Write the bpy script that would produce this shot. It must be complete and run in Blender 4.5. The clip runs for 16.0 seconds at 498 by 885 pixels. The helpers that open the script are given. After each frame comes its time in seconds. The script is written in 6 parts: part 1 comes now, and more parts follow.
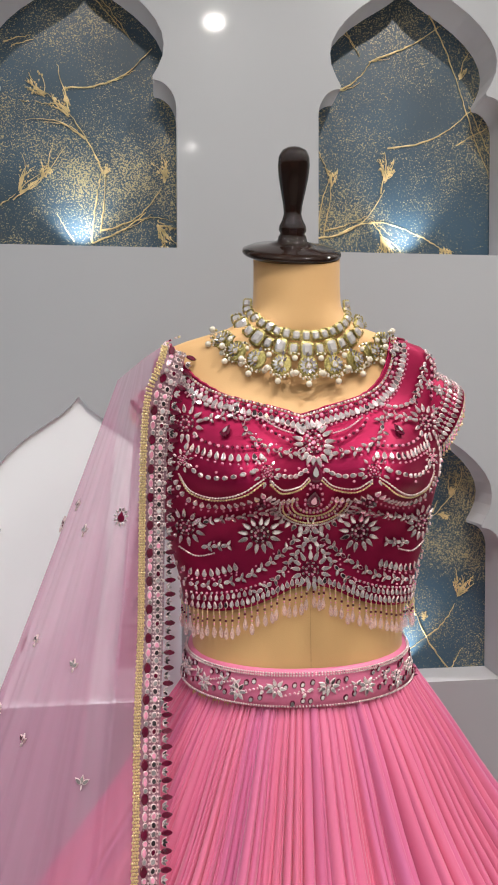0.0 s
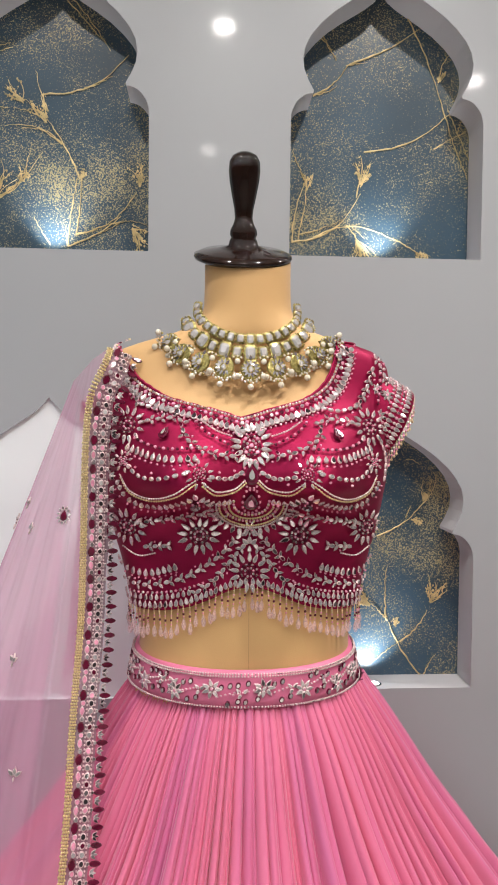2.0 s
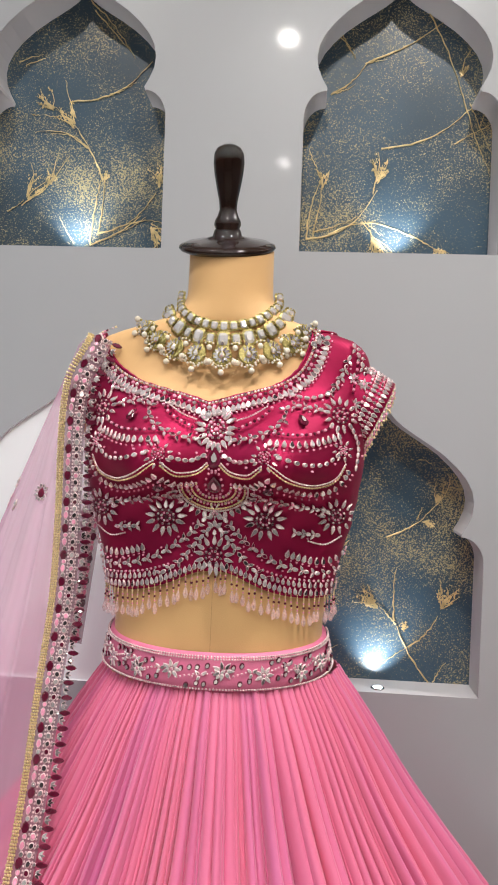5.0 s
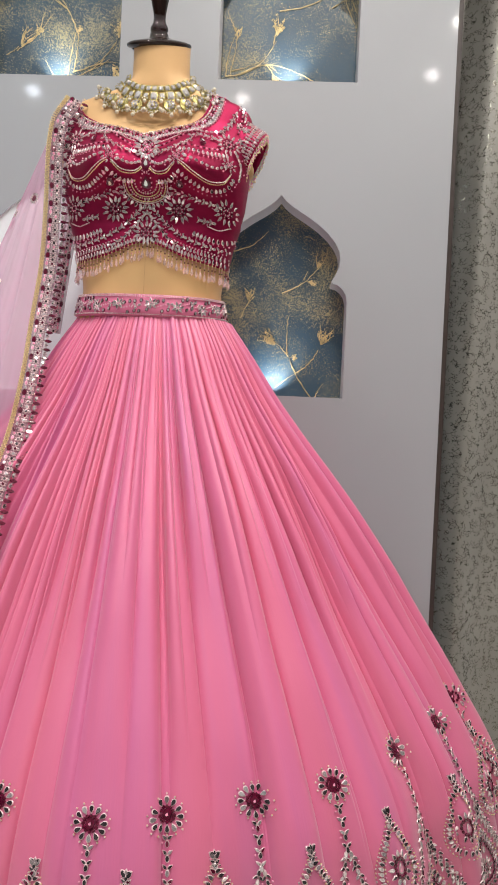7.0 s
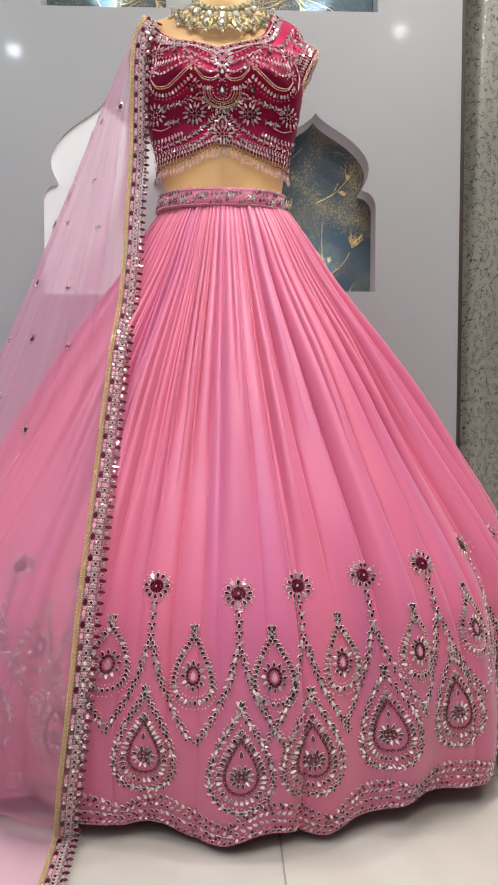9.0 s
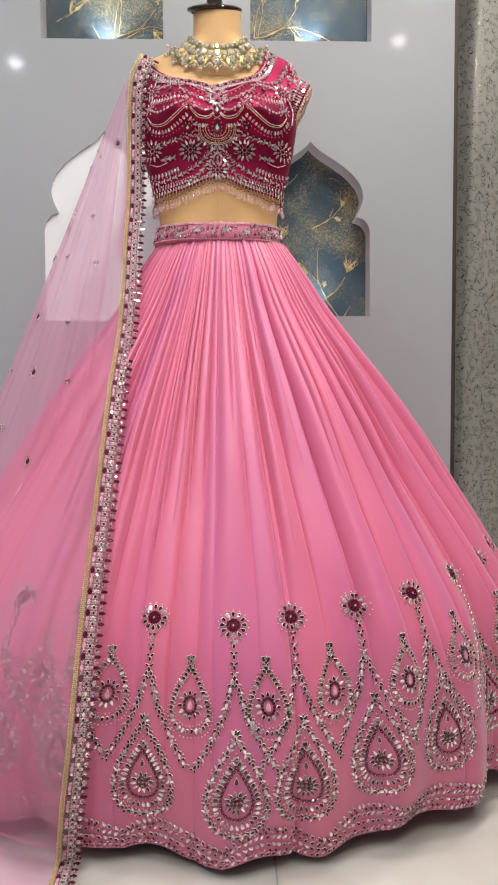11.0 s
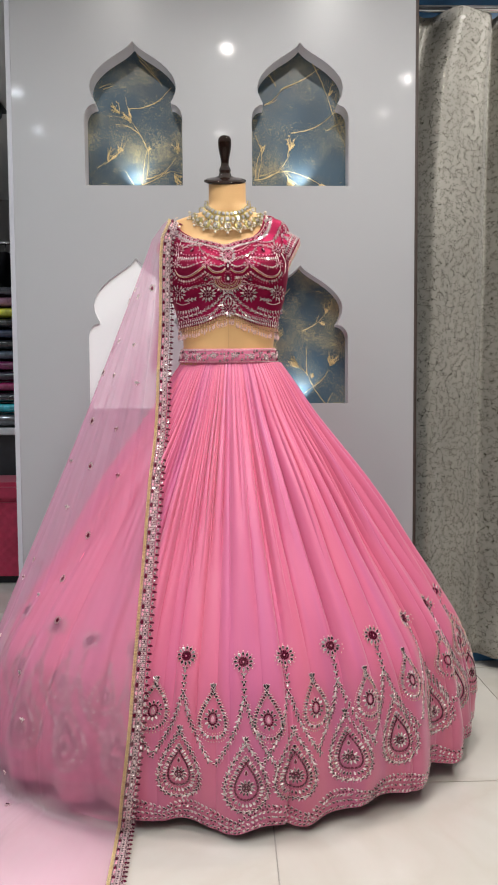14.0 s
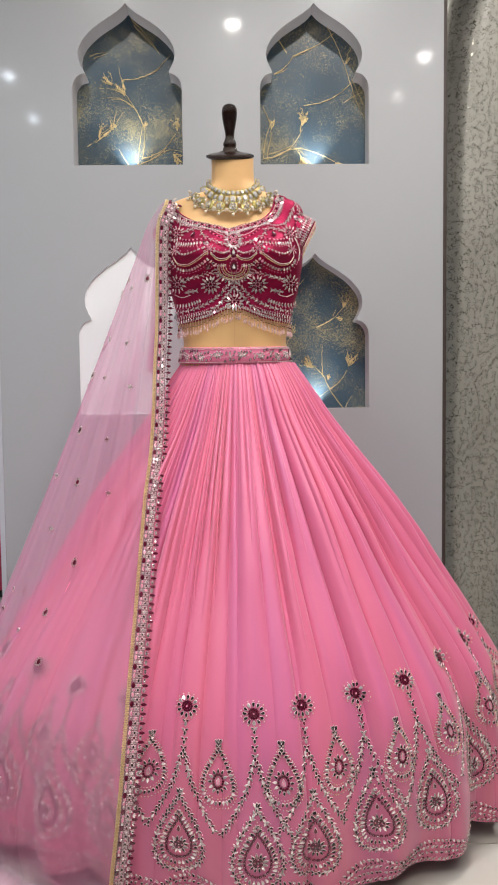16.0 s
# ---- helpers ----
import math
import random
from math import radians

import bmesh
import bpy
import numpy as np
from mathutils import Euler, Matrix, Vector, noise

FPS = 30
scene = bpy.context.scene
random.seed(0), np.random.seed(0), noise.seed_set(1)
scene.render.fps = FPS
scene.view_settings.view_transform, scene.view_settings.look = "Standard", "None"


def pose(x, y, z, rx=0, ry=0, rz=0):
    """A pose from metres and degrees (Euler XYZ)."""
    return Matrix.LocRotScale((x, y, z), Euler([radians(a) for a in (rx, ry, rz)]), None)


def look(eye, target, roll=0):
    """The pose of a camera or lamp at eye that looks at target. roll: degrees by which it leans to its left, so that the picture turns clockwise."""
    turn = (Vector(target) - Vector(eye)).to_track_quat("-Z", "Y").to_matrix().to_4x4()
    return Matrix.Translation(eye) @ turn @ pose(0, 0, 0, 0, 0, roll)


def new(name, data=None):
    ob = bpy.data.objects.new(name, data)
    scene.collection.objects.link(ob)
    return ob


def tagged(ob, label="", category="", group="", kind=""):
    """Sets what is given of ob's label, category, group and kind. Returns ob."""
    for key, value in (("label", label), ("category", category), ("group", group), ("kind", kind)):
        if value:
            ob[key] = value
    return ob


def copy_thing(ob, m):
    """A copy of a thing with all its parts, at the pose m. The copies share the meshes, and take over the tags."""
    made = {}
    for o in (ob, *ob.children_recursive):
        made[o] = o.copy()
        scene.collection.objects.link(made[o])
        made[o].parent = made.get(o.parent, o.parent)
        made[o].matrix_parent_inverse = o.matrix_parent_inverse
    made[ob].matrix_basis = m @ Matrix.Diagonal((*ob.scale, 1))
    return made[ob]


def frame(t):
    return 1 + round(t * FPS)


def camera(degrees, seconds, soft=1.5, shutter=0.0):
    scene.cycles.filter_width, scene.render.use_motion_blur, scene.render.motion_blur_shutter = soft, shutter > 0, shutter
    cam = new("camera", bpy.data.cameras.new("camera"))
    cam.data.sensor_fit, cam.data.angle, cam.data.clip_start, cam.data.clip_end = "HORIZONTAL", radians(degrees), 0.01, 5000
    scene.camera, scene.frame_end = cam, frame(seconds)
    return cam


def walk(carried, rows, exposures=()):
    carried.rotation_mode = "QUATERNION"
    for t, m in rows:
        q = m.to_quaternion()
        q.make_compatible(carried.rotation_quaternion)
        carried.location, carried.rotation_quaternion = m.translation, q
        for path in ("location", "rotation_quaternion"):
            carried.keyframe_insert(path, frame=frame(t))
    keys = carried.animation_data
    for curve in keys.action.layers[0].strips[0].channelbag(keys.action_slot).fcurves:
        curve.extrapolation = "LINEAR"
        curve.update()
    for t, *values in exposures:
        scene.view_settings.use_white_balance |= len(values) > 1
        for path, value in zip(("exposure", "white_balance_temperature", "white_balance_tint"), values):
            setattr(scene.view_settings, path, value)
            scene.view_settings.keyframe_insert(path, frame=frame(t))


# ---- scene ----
cam = camera(37.9, 16.0, soft=1.9)
PATH = [
    (0, (-0.149, -0.864, 1.431), (0.074, 1.121, 1.352), -0.2),
    (0.5, (-0.117, -0.874, 1.433), (0.097, 1.113, 1.355), 0.0),
    (1, (-0.09, -0.883, 1.434), (0.1, 1.106, 1.359), 0.1),
    (1.5, (-0.068, -0.885, 1.433), (0.091, 1.108, 1.36), 0.3),
    (2, (-0.046, -0.88, 1.432), (0.08, 1.115, 1.358), 0.6),
    (2.5, (-0.021, -0.875, 1.432), (0.064, 1.122, 1.359), 0.8),
    (3, (0.001, -0.87, 1.43), (0.046, 1.129, 1.363), 0.9),
    (5.3, (0.104, -0.898, 1.385), (-0.045, 1.097, 1.362), 2.2),
    (5.5, (0.108, -0.932, 1.329), (-0.039, 1.063, 1.312), 2.3),
    (6, (0.152, -1.032, 1.166), (0.025, 0.963, 1.134), 2.6),
    (6.5, (0.207, -1.172, 1.029), (0.091, 0.824, 0.983), 2.9),
    (7, (0.254, -1.344, 0.934), (0.169, 0.654, 0.885), 2.5),
    (7.5, (0.254, -1.477, 0.848), (0.209, 0.521, 0.776), 1.7),
    (8, (0.164, -1.54, 0.751), (0.159, 0.458, 0.666), 0.8),
    (8.5, (0.082, -1.562, 0.718), (0.115, 0.435, 0.627), 0.2),
    (9, (0.014, -1.571, 0.706), (0.077, 0.426, 0.615), 0.1),
    (9.2, (-0.003, -1.574, 0.712), (0.062, 0.422, 0.612), -0.0),
    (11.3, (0.033, -1.624, 0.807), (0.082, 0.372, 0.706), -0.2),
    (11.5, (0.027, -1.644, 0.868), (0.089, 0.352, 0.76), -0.1),
    (12, (-0.005, -1.752, 0.923), (0.055, 0.244, 0.814), -0.2),
    (12.5, (-0.008, -1.883, 0.956), (0.056, 0.113, 0.848), -0.3),
    (13, (-0.004, -2.017, 0.988), (0.058, -0.021, 0.877), -0.3),
    (13.5, (0.003, -2.097, 1.017), (0.056, -0.102, 0.892), -0.4),
    (14, (0.006, -2.064, 1.016), (0.06, -0.068, 0.896), -0.4),
    (14.5, (0.008, -1.917, 1.03), (0.054, 0.079, 0.91), -0.6),
    (15, (0.008, -1.787, 1.023), (0.044, 0.209, 0.907), -0.7),
    (15.5, (0.007, -1.748, 1.016), (0.041, 0.248, 0.9), -0.7),
    (16, (0.008, -1.818, 1.03), (0.041, 0.178, 0.909), -0.7),
]
walk(cam, [(t, look(eye, target, roll)) for t, eye, target, roll in PATH],
     exposures=[(0, -0.76), (3, -0.71), (5.5, -0.64), (6.5, -0.65), (8, -0.58), (9, -0.62), (16, -0.58)])

# ---- light: a closed shop interior lit by recessed ceiling downlights ----
world = bpy.data.worlds.new("world")
scene.world = world
world.use_nodes = True
world.node_tree.nodes["Background"].inputs[0].default_value = (0.80, 0.88, 1.0, 1)
world.node_tree.nodes["Background"].inputs[1].default_value = 0.04
CEILING = 2.70
# east, north and power of each
# those north of -0.7 are unseen, added to brighten wall, curtain and shop
DOWNLIGHTS = [(0.01, -1.02, 14.0), (0.95, -1.33, 11.0), (0.92, -1.80, 6.0), (-1.13, -1.52, 10.5), (-1.16, -2.08, 14.0), (-0.03, -2.12, 13.0),
              (-0.64, -3.25, 9.0), (-0.42, -0.52, 8.0), (0.42, -0.52, 15.5), (1.15, 0.10, 18.0), (-1.05, -0.42, 3.0), (1.30, -5.0, 5.0), (1.78, -4.9, 5.0),
              (0.12, -5.2, 5.0), (-0.60, -4.6, 5.0), (-2.2, -0.6, 13.5), (-2.2, 1.4, 20.0)]


# ---- materials ----
def mat(name, color, rough=0.5, metal=0.0, var=0.08, scale=8.0, bump=0.0, bump_scale=200.0, coat=0.0, sheen=0.0, stretch=(1, 1, 1), alpha=1.0, spec=0.5):
    """Principled surface with two scales of colour variation and a fine relief."""
    m = bpy.data.materials.new(name)
    m.use_nodes = True
    nt = m.node_tree
    b = nt.nodes["Principled BSDF"]
    b.inputs["Roughness"].default_value = rough
    b.inputs["Metallic"].default_value = metal
    b.inputs["Coat Weight"].default_value = coat
    b.inputs["Coat Roughness"].default_value = 0.06
    b.inputs["Sheen Weight"].default_value = sheen
    b.inputs["Alpha"].default_value = alpha
    b.inputs["Specular IOR Level"].default_value = spec
    tc = nt.nodes.new("ShaderNodeTexCoord")
    mp = nt.nodes.new("ShaderNodeMapping")
    mp.inputs["Scale"].default_value = stretch
    nt.links.new(tc.outputs["Object"], mp.inputs["Vector"])
    n1 = nt.nodes.new("ShaderNodeTexNoise")
    n1.inputs["Scale"].default_value = scale
    n1.inputs["Detail"].default_value = 6
    nt.links.new(mp.outputs[0], n1.inputs["Vector"])
    ramp = nt.nodes.new("ShaderNodeValToRGB")
    lo = [max(0, c * (1 - var)) for c in color]
    hi = [min(1, c * (1 + var)) for c in color]
    ramp.color_ramp.elements[0].position, ramp.color_ramp.elements[1].position = 0.3, 0.7
    ramp.color_ramp.elements[0].color, ramp.color_ramp.elements[1].color = (*lo, 1), (*hi, 1)
    nt.links.new(n1.outputs["Fac"], ramp.inputs["Fac"])
    nt.links.new(ramp.outputs["Color"], b.inputs["Base Color"])
    if bump:
        n2 = nt.nodes.new("ShaderNodeTexNoise")
        n2.inputs["Scale"].default_value = bump_scale
        n2.inputs["Detail"].default_value = 3
        nt.links.new(mp.outputs[0], n2.inputs["Vector"])
        bp = nt.nodes.new("ShaderNodeBump")
        bp.inputs["Strength"].default_value = bump
        bp.inputs["Distance"].default_value = 0.002
        nt.links.new(n2.outputs["Fac"], bp.inputs["Height"])
        nt.links.new(bp.outputs[0], b.inputs["Normal"])
    return m


def islands(m, dark, mid, light):
    """Gives each separate stone of a mesh a tone of its own: its reflection, put into the colour."""
    nt = m.node_tree
    g = nt.nodes.new("ShaderNodeNewGeometry")
    r = nt.nodes.new("ShaderNodeValToRGB")
    e = r.color_ramp.elements
    e[0].position, e[0].color = 0.0, (*dark, 1)
    e[1].position, e[1].color = 1.0, (*light, 1)
    k = e.new(0.28)
    k.color = (*mid, 1)
    nt.links.new(g.outputs["Random Per Island"], r.inputs["Fac"])
    nt.links.new(r.outputs["Color"], nt.nodes["Principled BSDF"].inputs["Base Color"])
    return m


def glow(name, color, strength):
    m = bpy.data.materials.new(name)
    m.use_nodes = True
    b = m.node_tree.nodes["Principled BSDF"]
    b.inputs["Base Color"].default_value = (0.9, 0.9, 0.9, 1)
    b.inputs["Emission Color"].default_value = (*color, 1)
    b.inputs["Emission Strength"].default_value = strength
    return m


def speckled_panel():
    """Dark blue-green wallpaper with scattered gold flecks in cloudy patches."""
    m = mat("niche_wallpaper", (0.036, 0.072, 0.106), rough=0.34, var=0.5, scale=3.0, bump=0.1, bump_scale=260)
    nt = m.node_tree
    b = nt.nodes["Principled BSDF"]
    src = b.inputs["Base Color"].links[0].from_socket
    tc = nt.nodes.new("ShaderNodeTexCoord")
    fleck = nt.nodes.new("ShaderNodeTexNoise")
    fleck.inputs["Scale"].default_value = 540
    fleck.inputs["Detail"].default_value = 2
    patch = nt.nodes.new("ShaderNodeTexNoise")
    patch.inputs["Scale"].default_value = 7.5
    patch.inputs["Detail"].default_value = 3
    for n in (fleck, patch):
        nt.links.new(tc.outputs["Object"], n.inputs["Vector"])
    a = nt.nodes.new("ShaderNodeMath")
    a.operation = "MULTIPLY_ADD"
    a.inputs[1].default_value = 0.62
    nt.links.new(patch.outputs["Fac"], a.inputs[0])
    nt.links.new(fleck.outputs["Fac"], a.inputs[2])
    r = nt.nodes.new("ShaderNodeValToRGB")
    r.color_ramp.elements[0].position, r.color_ramp.elements[1].position = 0.862, 0.950
    nt.links.new(a.outputs[0], r.inputs["Fac"])
    mx = nt.nodes.new("ShaderNodeMix")
    mx.data_type = "RGBA"
    nt.links.new(r.outputs["Color"], mx.inputs["Factor"])
    nt.links.new(src, mx.inputs[6])
    mx.inputs[7].default_value = (0.46, 0.39, 0.21, 1)
    nt.links.new(mx.outputs[2], b.inputs["Base Color"])
    return m


def shot_satin(name, base, warm, cool):
    """Satin woven in two tones: long streaks that run down the cloth (UV x is the way round, y the way down)."""
    m = mat(name, base, rough=0.37, var=0.1, scale=30, sheen=0.2)
    nt = m.node_tree
    b = nt.nodes["Principled BSDF"]
    uv = nt.nodes.new("ShaderNodeUVMap")
    mp = nt.nodes.new("ShaderNodeMapping")
    mp.inputs["Scale"].default_value = (19, 0.8, 1)
    nt.links.new(uv.outputs[0], mp.inputs["Vector"])
    n = nt.nodes.new("ShaderNodeTexNoise")
    n.inputs["Scale"].default_value = 1.0
    n.inputs["Detail"].default_value = 4
    nt.links.new(mp.outputs[0], n.inputs["Vector"])
    r = nt.nodes.new("ShaderNodeValToRGB")
    e = r.color_ramp.elements
    e[0].position, e[0].color = 0.30, (*cool, 1)
    e[1].position, e[1].color = 0.72, (*warm, 1)
    mid = e.new(0.5)
    mid.color = (*base, 1)
    nt.links.new(n.outputs["Fac"], r.inputs["Fac"])
    nt.links.new(r.outputs["Color"], b.inputs["Base Color"])
    weave = nt.nodes.new("ShaderNodeTexNoise")
    weave.inputs["Scale"].default_value = 1.0
    wm = nt.nodes.new("ShaderNodeMapping")
    wm.inputs["Scale"].default_value = (900, 40, 1)
    nt.links.new(uv.outputs[0], wm.inputs["Vector"])
    nt.links.new(wm.outputs[0], weave.inputs["Vector"])
    bp = nt.nodes.new("ShaderNodeBump")
    bp.inputs["Strength"].default_value = 0.15
    bp.inputs["Distance"].default_value = 0.001
    nt.links.new(weave.outputs["Fac"], bp.inputs["Height"])
    nt.links.new(bp.outputs[0], b.inputs["Normal"])
    return m


def net_cloth(name, color, cover):
    """Fine sheer net: mostly see-through, with denser streaks along the folds."""
    m = bpy.data.materials.new(name)
    m.use_nodes = True
    nt = m.node_tree
    nt.nodes.clear()
    out = nt.nodes.new("ShaderNodeOutputMaterial")
    clear = nt.nodes.new("ShaderNodeBsdfTransparent")
    cloth = nt.nodes.new("ShaderNodeBsdfDiffuse")
    cloth.inputs[0].default_value = (*color, 1)
    trans = nt.nodes.new("ShaderNodeBsdfTranslucent")
    trans.inputs[0].default_value = (*color, 1)
    both = nt.nodes.new("ShaderNodeMixShader")
    both.inputs[0].default_value = 0.4
    nt.links.new(cloth.outputs[0], both.inputs[1])
    nt.links.new(trans.outputs[0], both.inputs[2])
    uv = nt.nodes.new("ShaderNodeUVMap")
    mp = nt.nodes.new("ShaderNodeMapping")
    mp.inputs["Scale"].default_value = (15, 1.2, 1)
    nt.links.new(uv.outputs[0], mp.inputs["Vector"])
    n = nt.nodes.new("ShaderNodeTexNoise")
    n.inputs["Scale"].default_value = 1.0
    n.inputs["Detail"].default_value = 5
    nt.links.new(mp.outputs[0], n.inputs["Vector"])
    r = nt.nodes.new("ShaderNodeMapRange")
    r.inputs["From Min"].default_value, r.inputs["From Max"].default_value = 0.3, 0.7
    r.inputs["To Min"].default_value, r.inputs["To Max"].default_value = cover * 0.92, cover * 1.2
    nt.links.new(n.outputs["Fac"], r.inputs["Value"])
    mix = nt.nodes.new("ShaderNodeMixShader")
    nt.links.new(r.outputs[0], mix.inputs[0])
    nt.links.new(clear.outputs[0], mix.inputs[1])
    nt.links.new(both.outputs[0], mix.inputs[2])
    nt.links.new(mix.outputs[0], out.inputs["Surface"])
    return m


def jacquard(name):
    """Silver-grey curtain cloth with a broken crackle weave."""
    m = mat(name, (0.31, 0.297, 0.264), rough=0.40, var=0.12, scale=5, sheen=0.2)
    nt = m.node_tree
    b = nt.nodes["Principled BSDF"]
    src = b.inputs["Base Color"].links[0].from_socket
    uv = nt.nodes.new("ShaderNodeUVMap")
    v = nt.nodes.new("ShaderNodeTexVoronoi")
    v.feature = "DISTANCE_TO_EDGE"
    v.inputs["Scale"].default_value = 135
    warp = nt.nodes.new("ShaderNodeTexNoise")
    warp.inputs["Scale"].default_value = 40
    add = nt.nodes.new("ShaderNodeVectorMath")
    add.operation = "MULTIPLY_ADD"
    add.inputs[1].default_value = (0.02, 0.02, 0)
    nt.links.new(uv.outputs[0], warp.inputs["Vector"])
    nt.links.new(warp.outputs["Color"], add.inputs[0])
    nt.links.new(uv.outputs[0], add.inputs[2])
    nt.links.new(add.outputs[0], v.inputs["Vector"])
    r = nt.nodes.new("ShaderNodeValToRGB")
    r.color_ramp.elements[0].position, r.color_ramp.elements[1].position = 0.04, 0.08
    r.color_ramp.elements[0].color, r.color_ramp.elements[1].color = (1, 1, 1, 1), (0, 0, 0, 1)
    nt.links.new(v.outputs["Distance"], r.inputs["Fac"])
    brk = nt.nodes.new("ShaderNodeTexNoise")
    brk.inputs["Scale"].default_value = 55
    nt.links.new(uv.outputs[0], brk.inputs["Vector"])
    br = nt.nodes.new("ShaderNodeMath")
    br.operation = "GREATER_THAN"
    br.inputs[1].default_value = 0.5
    nt.links.new(brk.outputs["Fac"], br.inputs[0])
    mul = nt.nodes.new("ShaderNodeMath")
    mul.operation = "MULTIPLY"
    nt.links.new(r.outputs["Color"], mul.inputs[0])
    nt.links.new(br.outputs[0], mul.inputs[1])
    mx = nt.nodes.new("ShaderNodeMix")
    mx.data_type = "RGBA"
    nt.links.new(mul.outputs[0], mx.inputs["Factor"])
    nt.links.new(src, mx.inputs[6])
    mx.inputs[7].default_value = (0.20, 0.192, 0.155, 1)
    nt.links.new(mx.outputs[2], b.inputs["Base Color"])
    ro = nt.nodes.new("ShaderNodeMath")
    ro.operation = "MULTIPLY_ADD"
    ro.inputs[1].default_value, ro.inputs[2].default_value = -0.2, 0.45
    nt.links.new(mul.outputs[0], ro.inputs[0])
    nt.links.new(ro.outputs[0], b.inputs["Roughness"])
    me = nt.nodes.new("ShaderNodeMath")
    me.operation = "MULTIPLY"
    me.inputs[1].default_value = 0.9
    nt.links.new(mul.outputs[0], me.inputs[0])
    nt.links.new(me.outputs[0], b.inputs["Metallic"])
    return m


def marble(name):
    m = mat(name, (0.64, 0.615, 0.57), rough=0.12, var=0.06, scale=2.5, coat=0.3)
    nt = m.node_tree
    b = nt.nodes["Principled BSDF"]
    src = b.inputs["Base Color"].links[0].from_socket
    tc = nt.nodes.new("ShaderNodeTexCoord")
    w = nt.nodes.new("ShaderNodeTexNoise")
    w.inputs["Scale"].default_value, w.inputs["Detail"].default_value, w.inputs["Distortion"].default_value = 1.3, 7, 0.9
    info = nt.nodes.new("ShaderNodeObjectInfo")
    cut = nt.nodes.new("ShaderNodeVectorMath")      # each tile is cut from another part of the slab
    cut.operation = "MULTIPLY_ADD"
    cut.inputs[1].default_value = (40, 70, 30)
    nt.links.new(info.outputs["Random"], cut.inputs[0])
    nt.links.new(tc.outputs["Object"], cut.inputs[2])
    nt.links.new(cut.outputs[0], w.inputs["Vector"])
    r = nt.nodes.new("ShaderNodeValToRGB")
    e = r.color_ramp.elements
    e[0].position, e[0].color = 0.42, (0, 0, 0, 1)
    e[1].position, e[1].color = 0.60, (0, 0, 0, 1)
    k = e.new(0.5)
    k.color = (1, 1, 1, 1)
    nt.links.new(w.outputs["Fac"], r.inputs["Fac"])
    f = nt.nodes.new("ShaderNodeMath")
    f.operation = "MULTIPLY"
    f.inputs[1].default_value = 0.7
    nt.links.new(r.outputs["Color"], f.inputs[0])
    mx = nt.nodes.new("ShaderNodeMix")
    mx.data_type = "RGBA"
    nt.links.new(f.outputs[0], mx.inputs["Factor"])
    nt.links.new(src, mx.inputs[6])
    mx.inputs[7].default_value = (0.54, 0.50, 0.44, 1)
    nt.links.new(mx.outputs[2], b.inputs["Base Color"])
    return m


LAMINATE = mat("grey_laminate", (0.405, 0.412, 0.43), rough=0.34, var=0.03, scale=1.6, bump=0.012, bump_scale=9, coat=0.14, spec=0.4)
LAMINATE.node_tree.nodes["Principled BSDF"].inputs["Coat Roughness"].default_value = 0.07
REVEAL = mat("niche_reveal_paint", (0.60, 0.58, 0.60), rough=0.4, var=0.04, scale=6, bump=0.03)
PAPER = speckled_panel()
GOLDLEAF = mat("gold_vein", (0.66, 0.52, 0.27), rough=0.42, metal=0.45, var=0.3, scale=60)
WHITE = mat("white_board", (0.88, 0.88, 0.90), rough=0.45, var=0.02, scale=3, bump=0.02)
CEIL_PAINT = mat("ceiling_paint", (0.78, 0.78, 0.78), rough=0.7, var=0.02, scale=2, bump=0.05)
ROOM_PAINT = mat("room_paint", (0.36, 0.35, 0.36), rough=0.6, var=0.03, scale=2, bump=0.05)
TRIM = mat("edge_trim_white", (0.50, 0.51, 0.56), rough=0.3, var=0.03, scale=8)
DARK_EDGE = mat("dark_brown_edge", (0.05, 0.035, 0.03), rough=0.4, var=0.2, scale=20)
BLUE = mat("blue_panel", (0.03, 0.16, 0.36), rough=0.4, var=0.1, scale=6)
MARBLE = marble("marble_tile")
GROUT = mat("grout", (0.34, 0.32, 0.29), rough=0.8, var=0.1, scale=40)
LINEN = mat("form_cloth", (0.62, 0.365, 0.15), rough=0.62, var=0.05, scale=12, bump=0.12, bump_scale=900, sheen=0.15)
SEAM = mat("seam_thread", (0.48, 0.28, 0.115), rough=0.8, var=0.2, scale=300)
LACQUER = mat("black_lacquered_wood", (0.014, 0.006, 0.004), rough=0.1, var=0.4, scale=40, coat=0.2, spec=0.35)
MAROON = mat("maroon_silk", (0.300, 0.0075, 0.054), rough=0.50, metal=0.60, var=0.12, scale=40, bump=0.06, bump_scale=500, stretch=(1, 1, 2), spec=0.25)
PINK = shot_satin("pink_shot_satin", (0.68, 0.155, 0.285), (0.72, 0.170, 0.270), (0.58, 0.146, 0.320))
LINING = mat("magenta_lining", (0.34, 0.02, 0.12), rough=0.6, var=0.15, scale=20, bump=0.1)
PINK_BAND = mat("pink_band_silk", (0.66, 0.16, 0.28), rough=0.45, var=0.07, scale=60, bump=0.08, bump_scale=600)
NET = net_cloth("pink_net", (0.95, 0.50, 0.70), 0.345)
CURTAIN = jacquard("silver_jacquard")
LAMP_GLOW = glow("lamp_disc", (1.0, 0.97, 0.92), 30.0)
SMALL_GLOW = glow("small_lamp_disc", (0.85, 0.94, 1.0), 14.0)
CHROME = mat("chrome", (0.7, 0.7, 0.7), rough=0.15, metal=1.0, var=0.05)
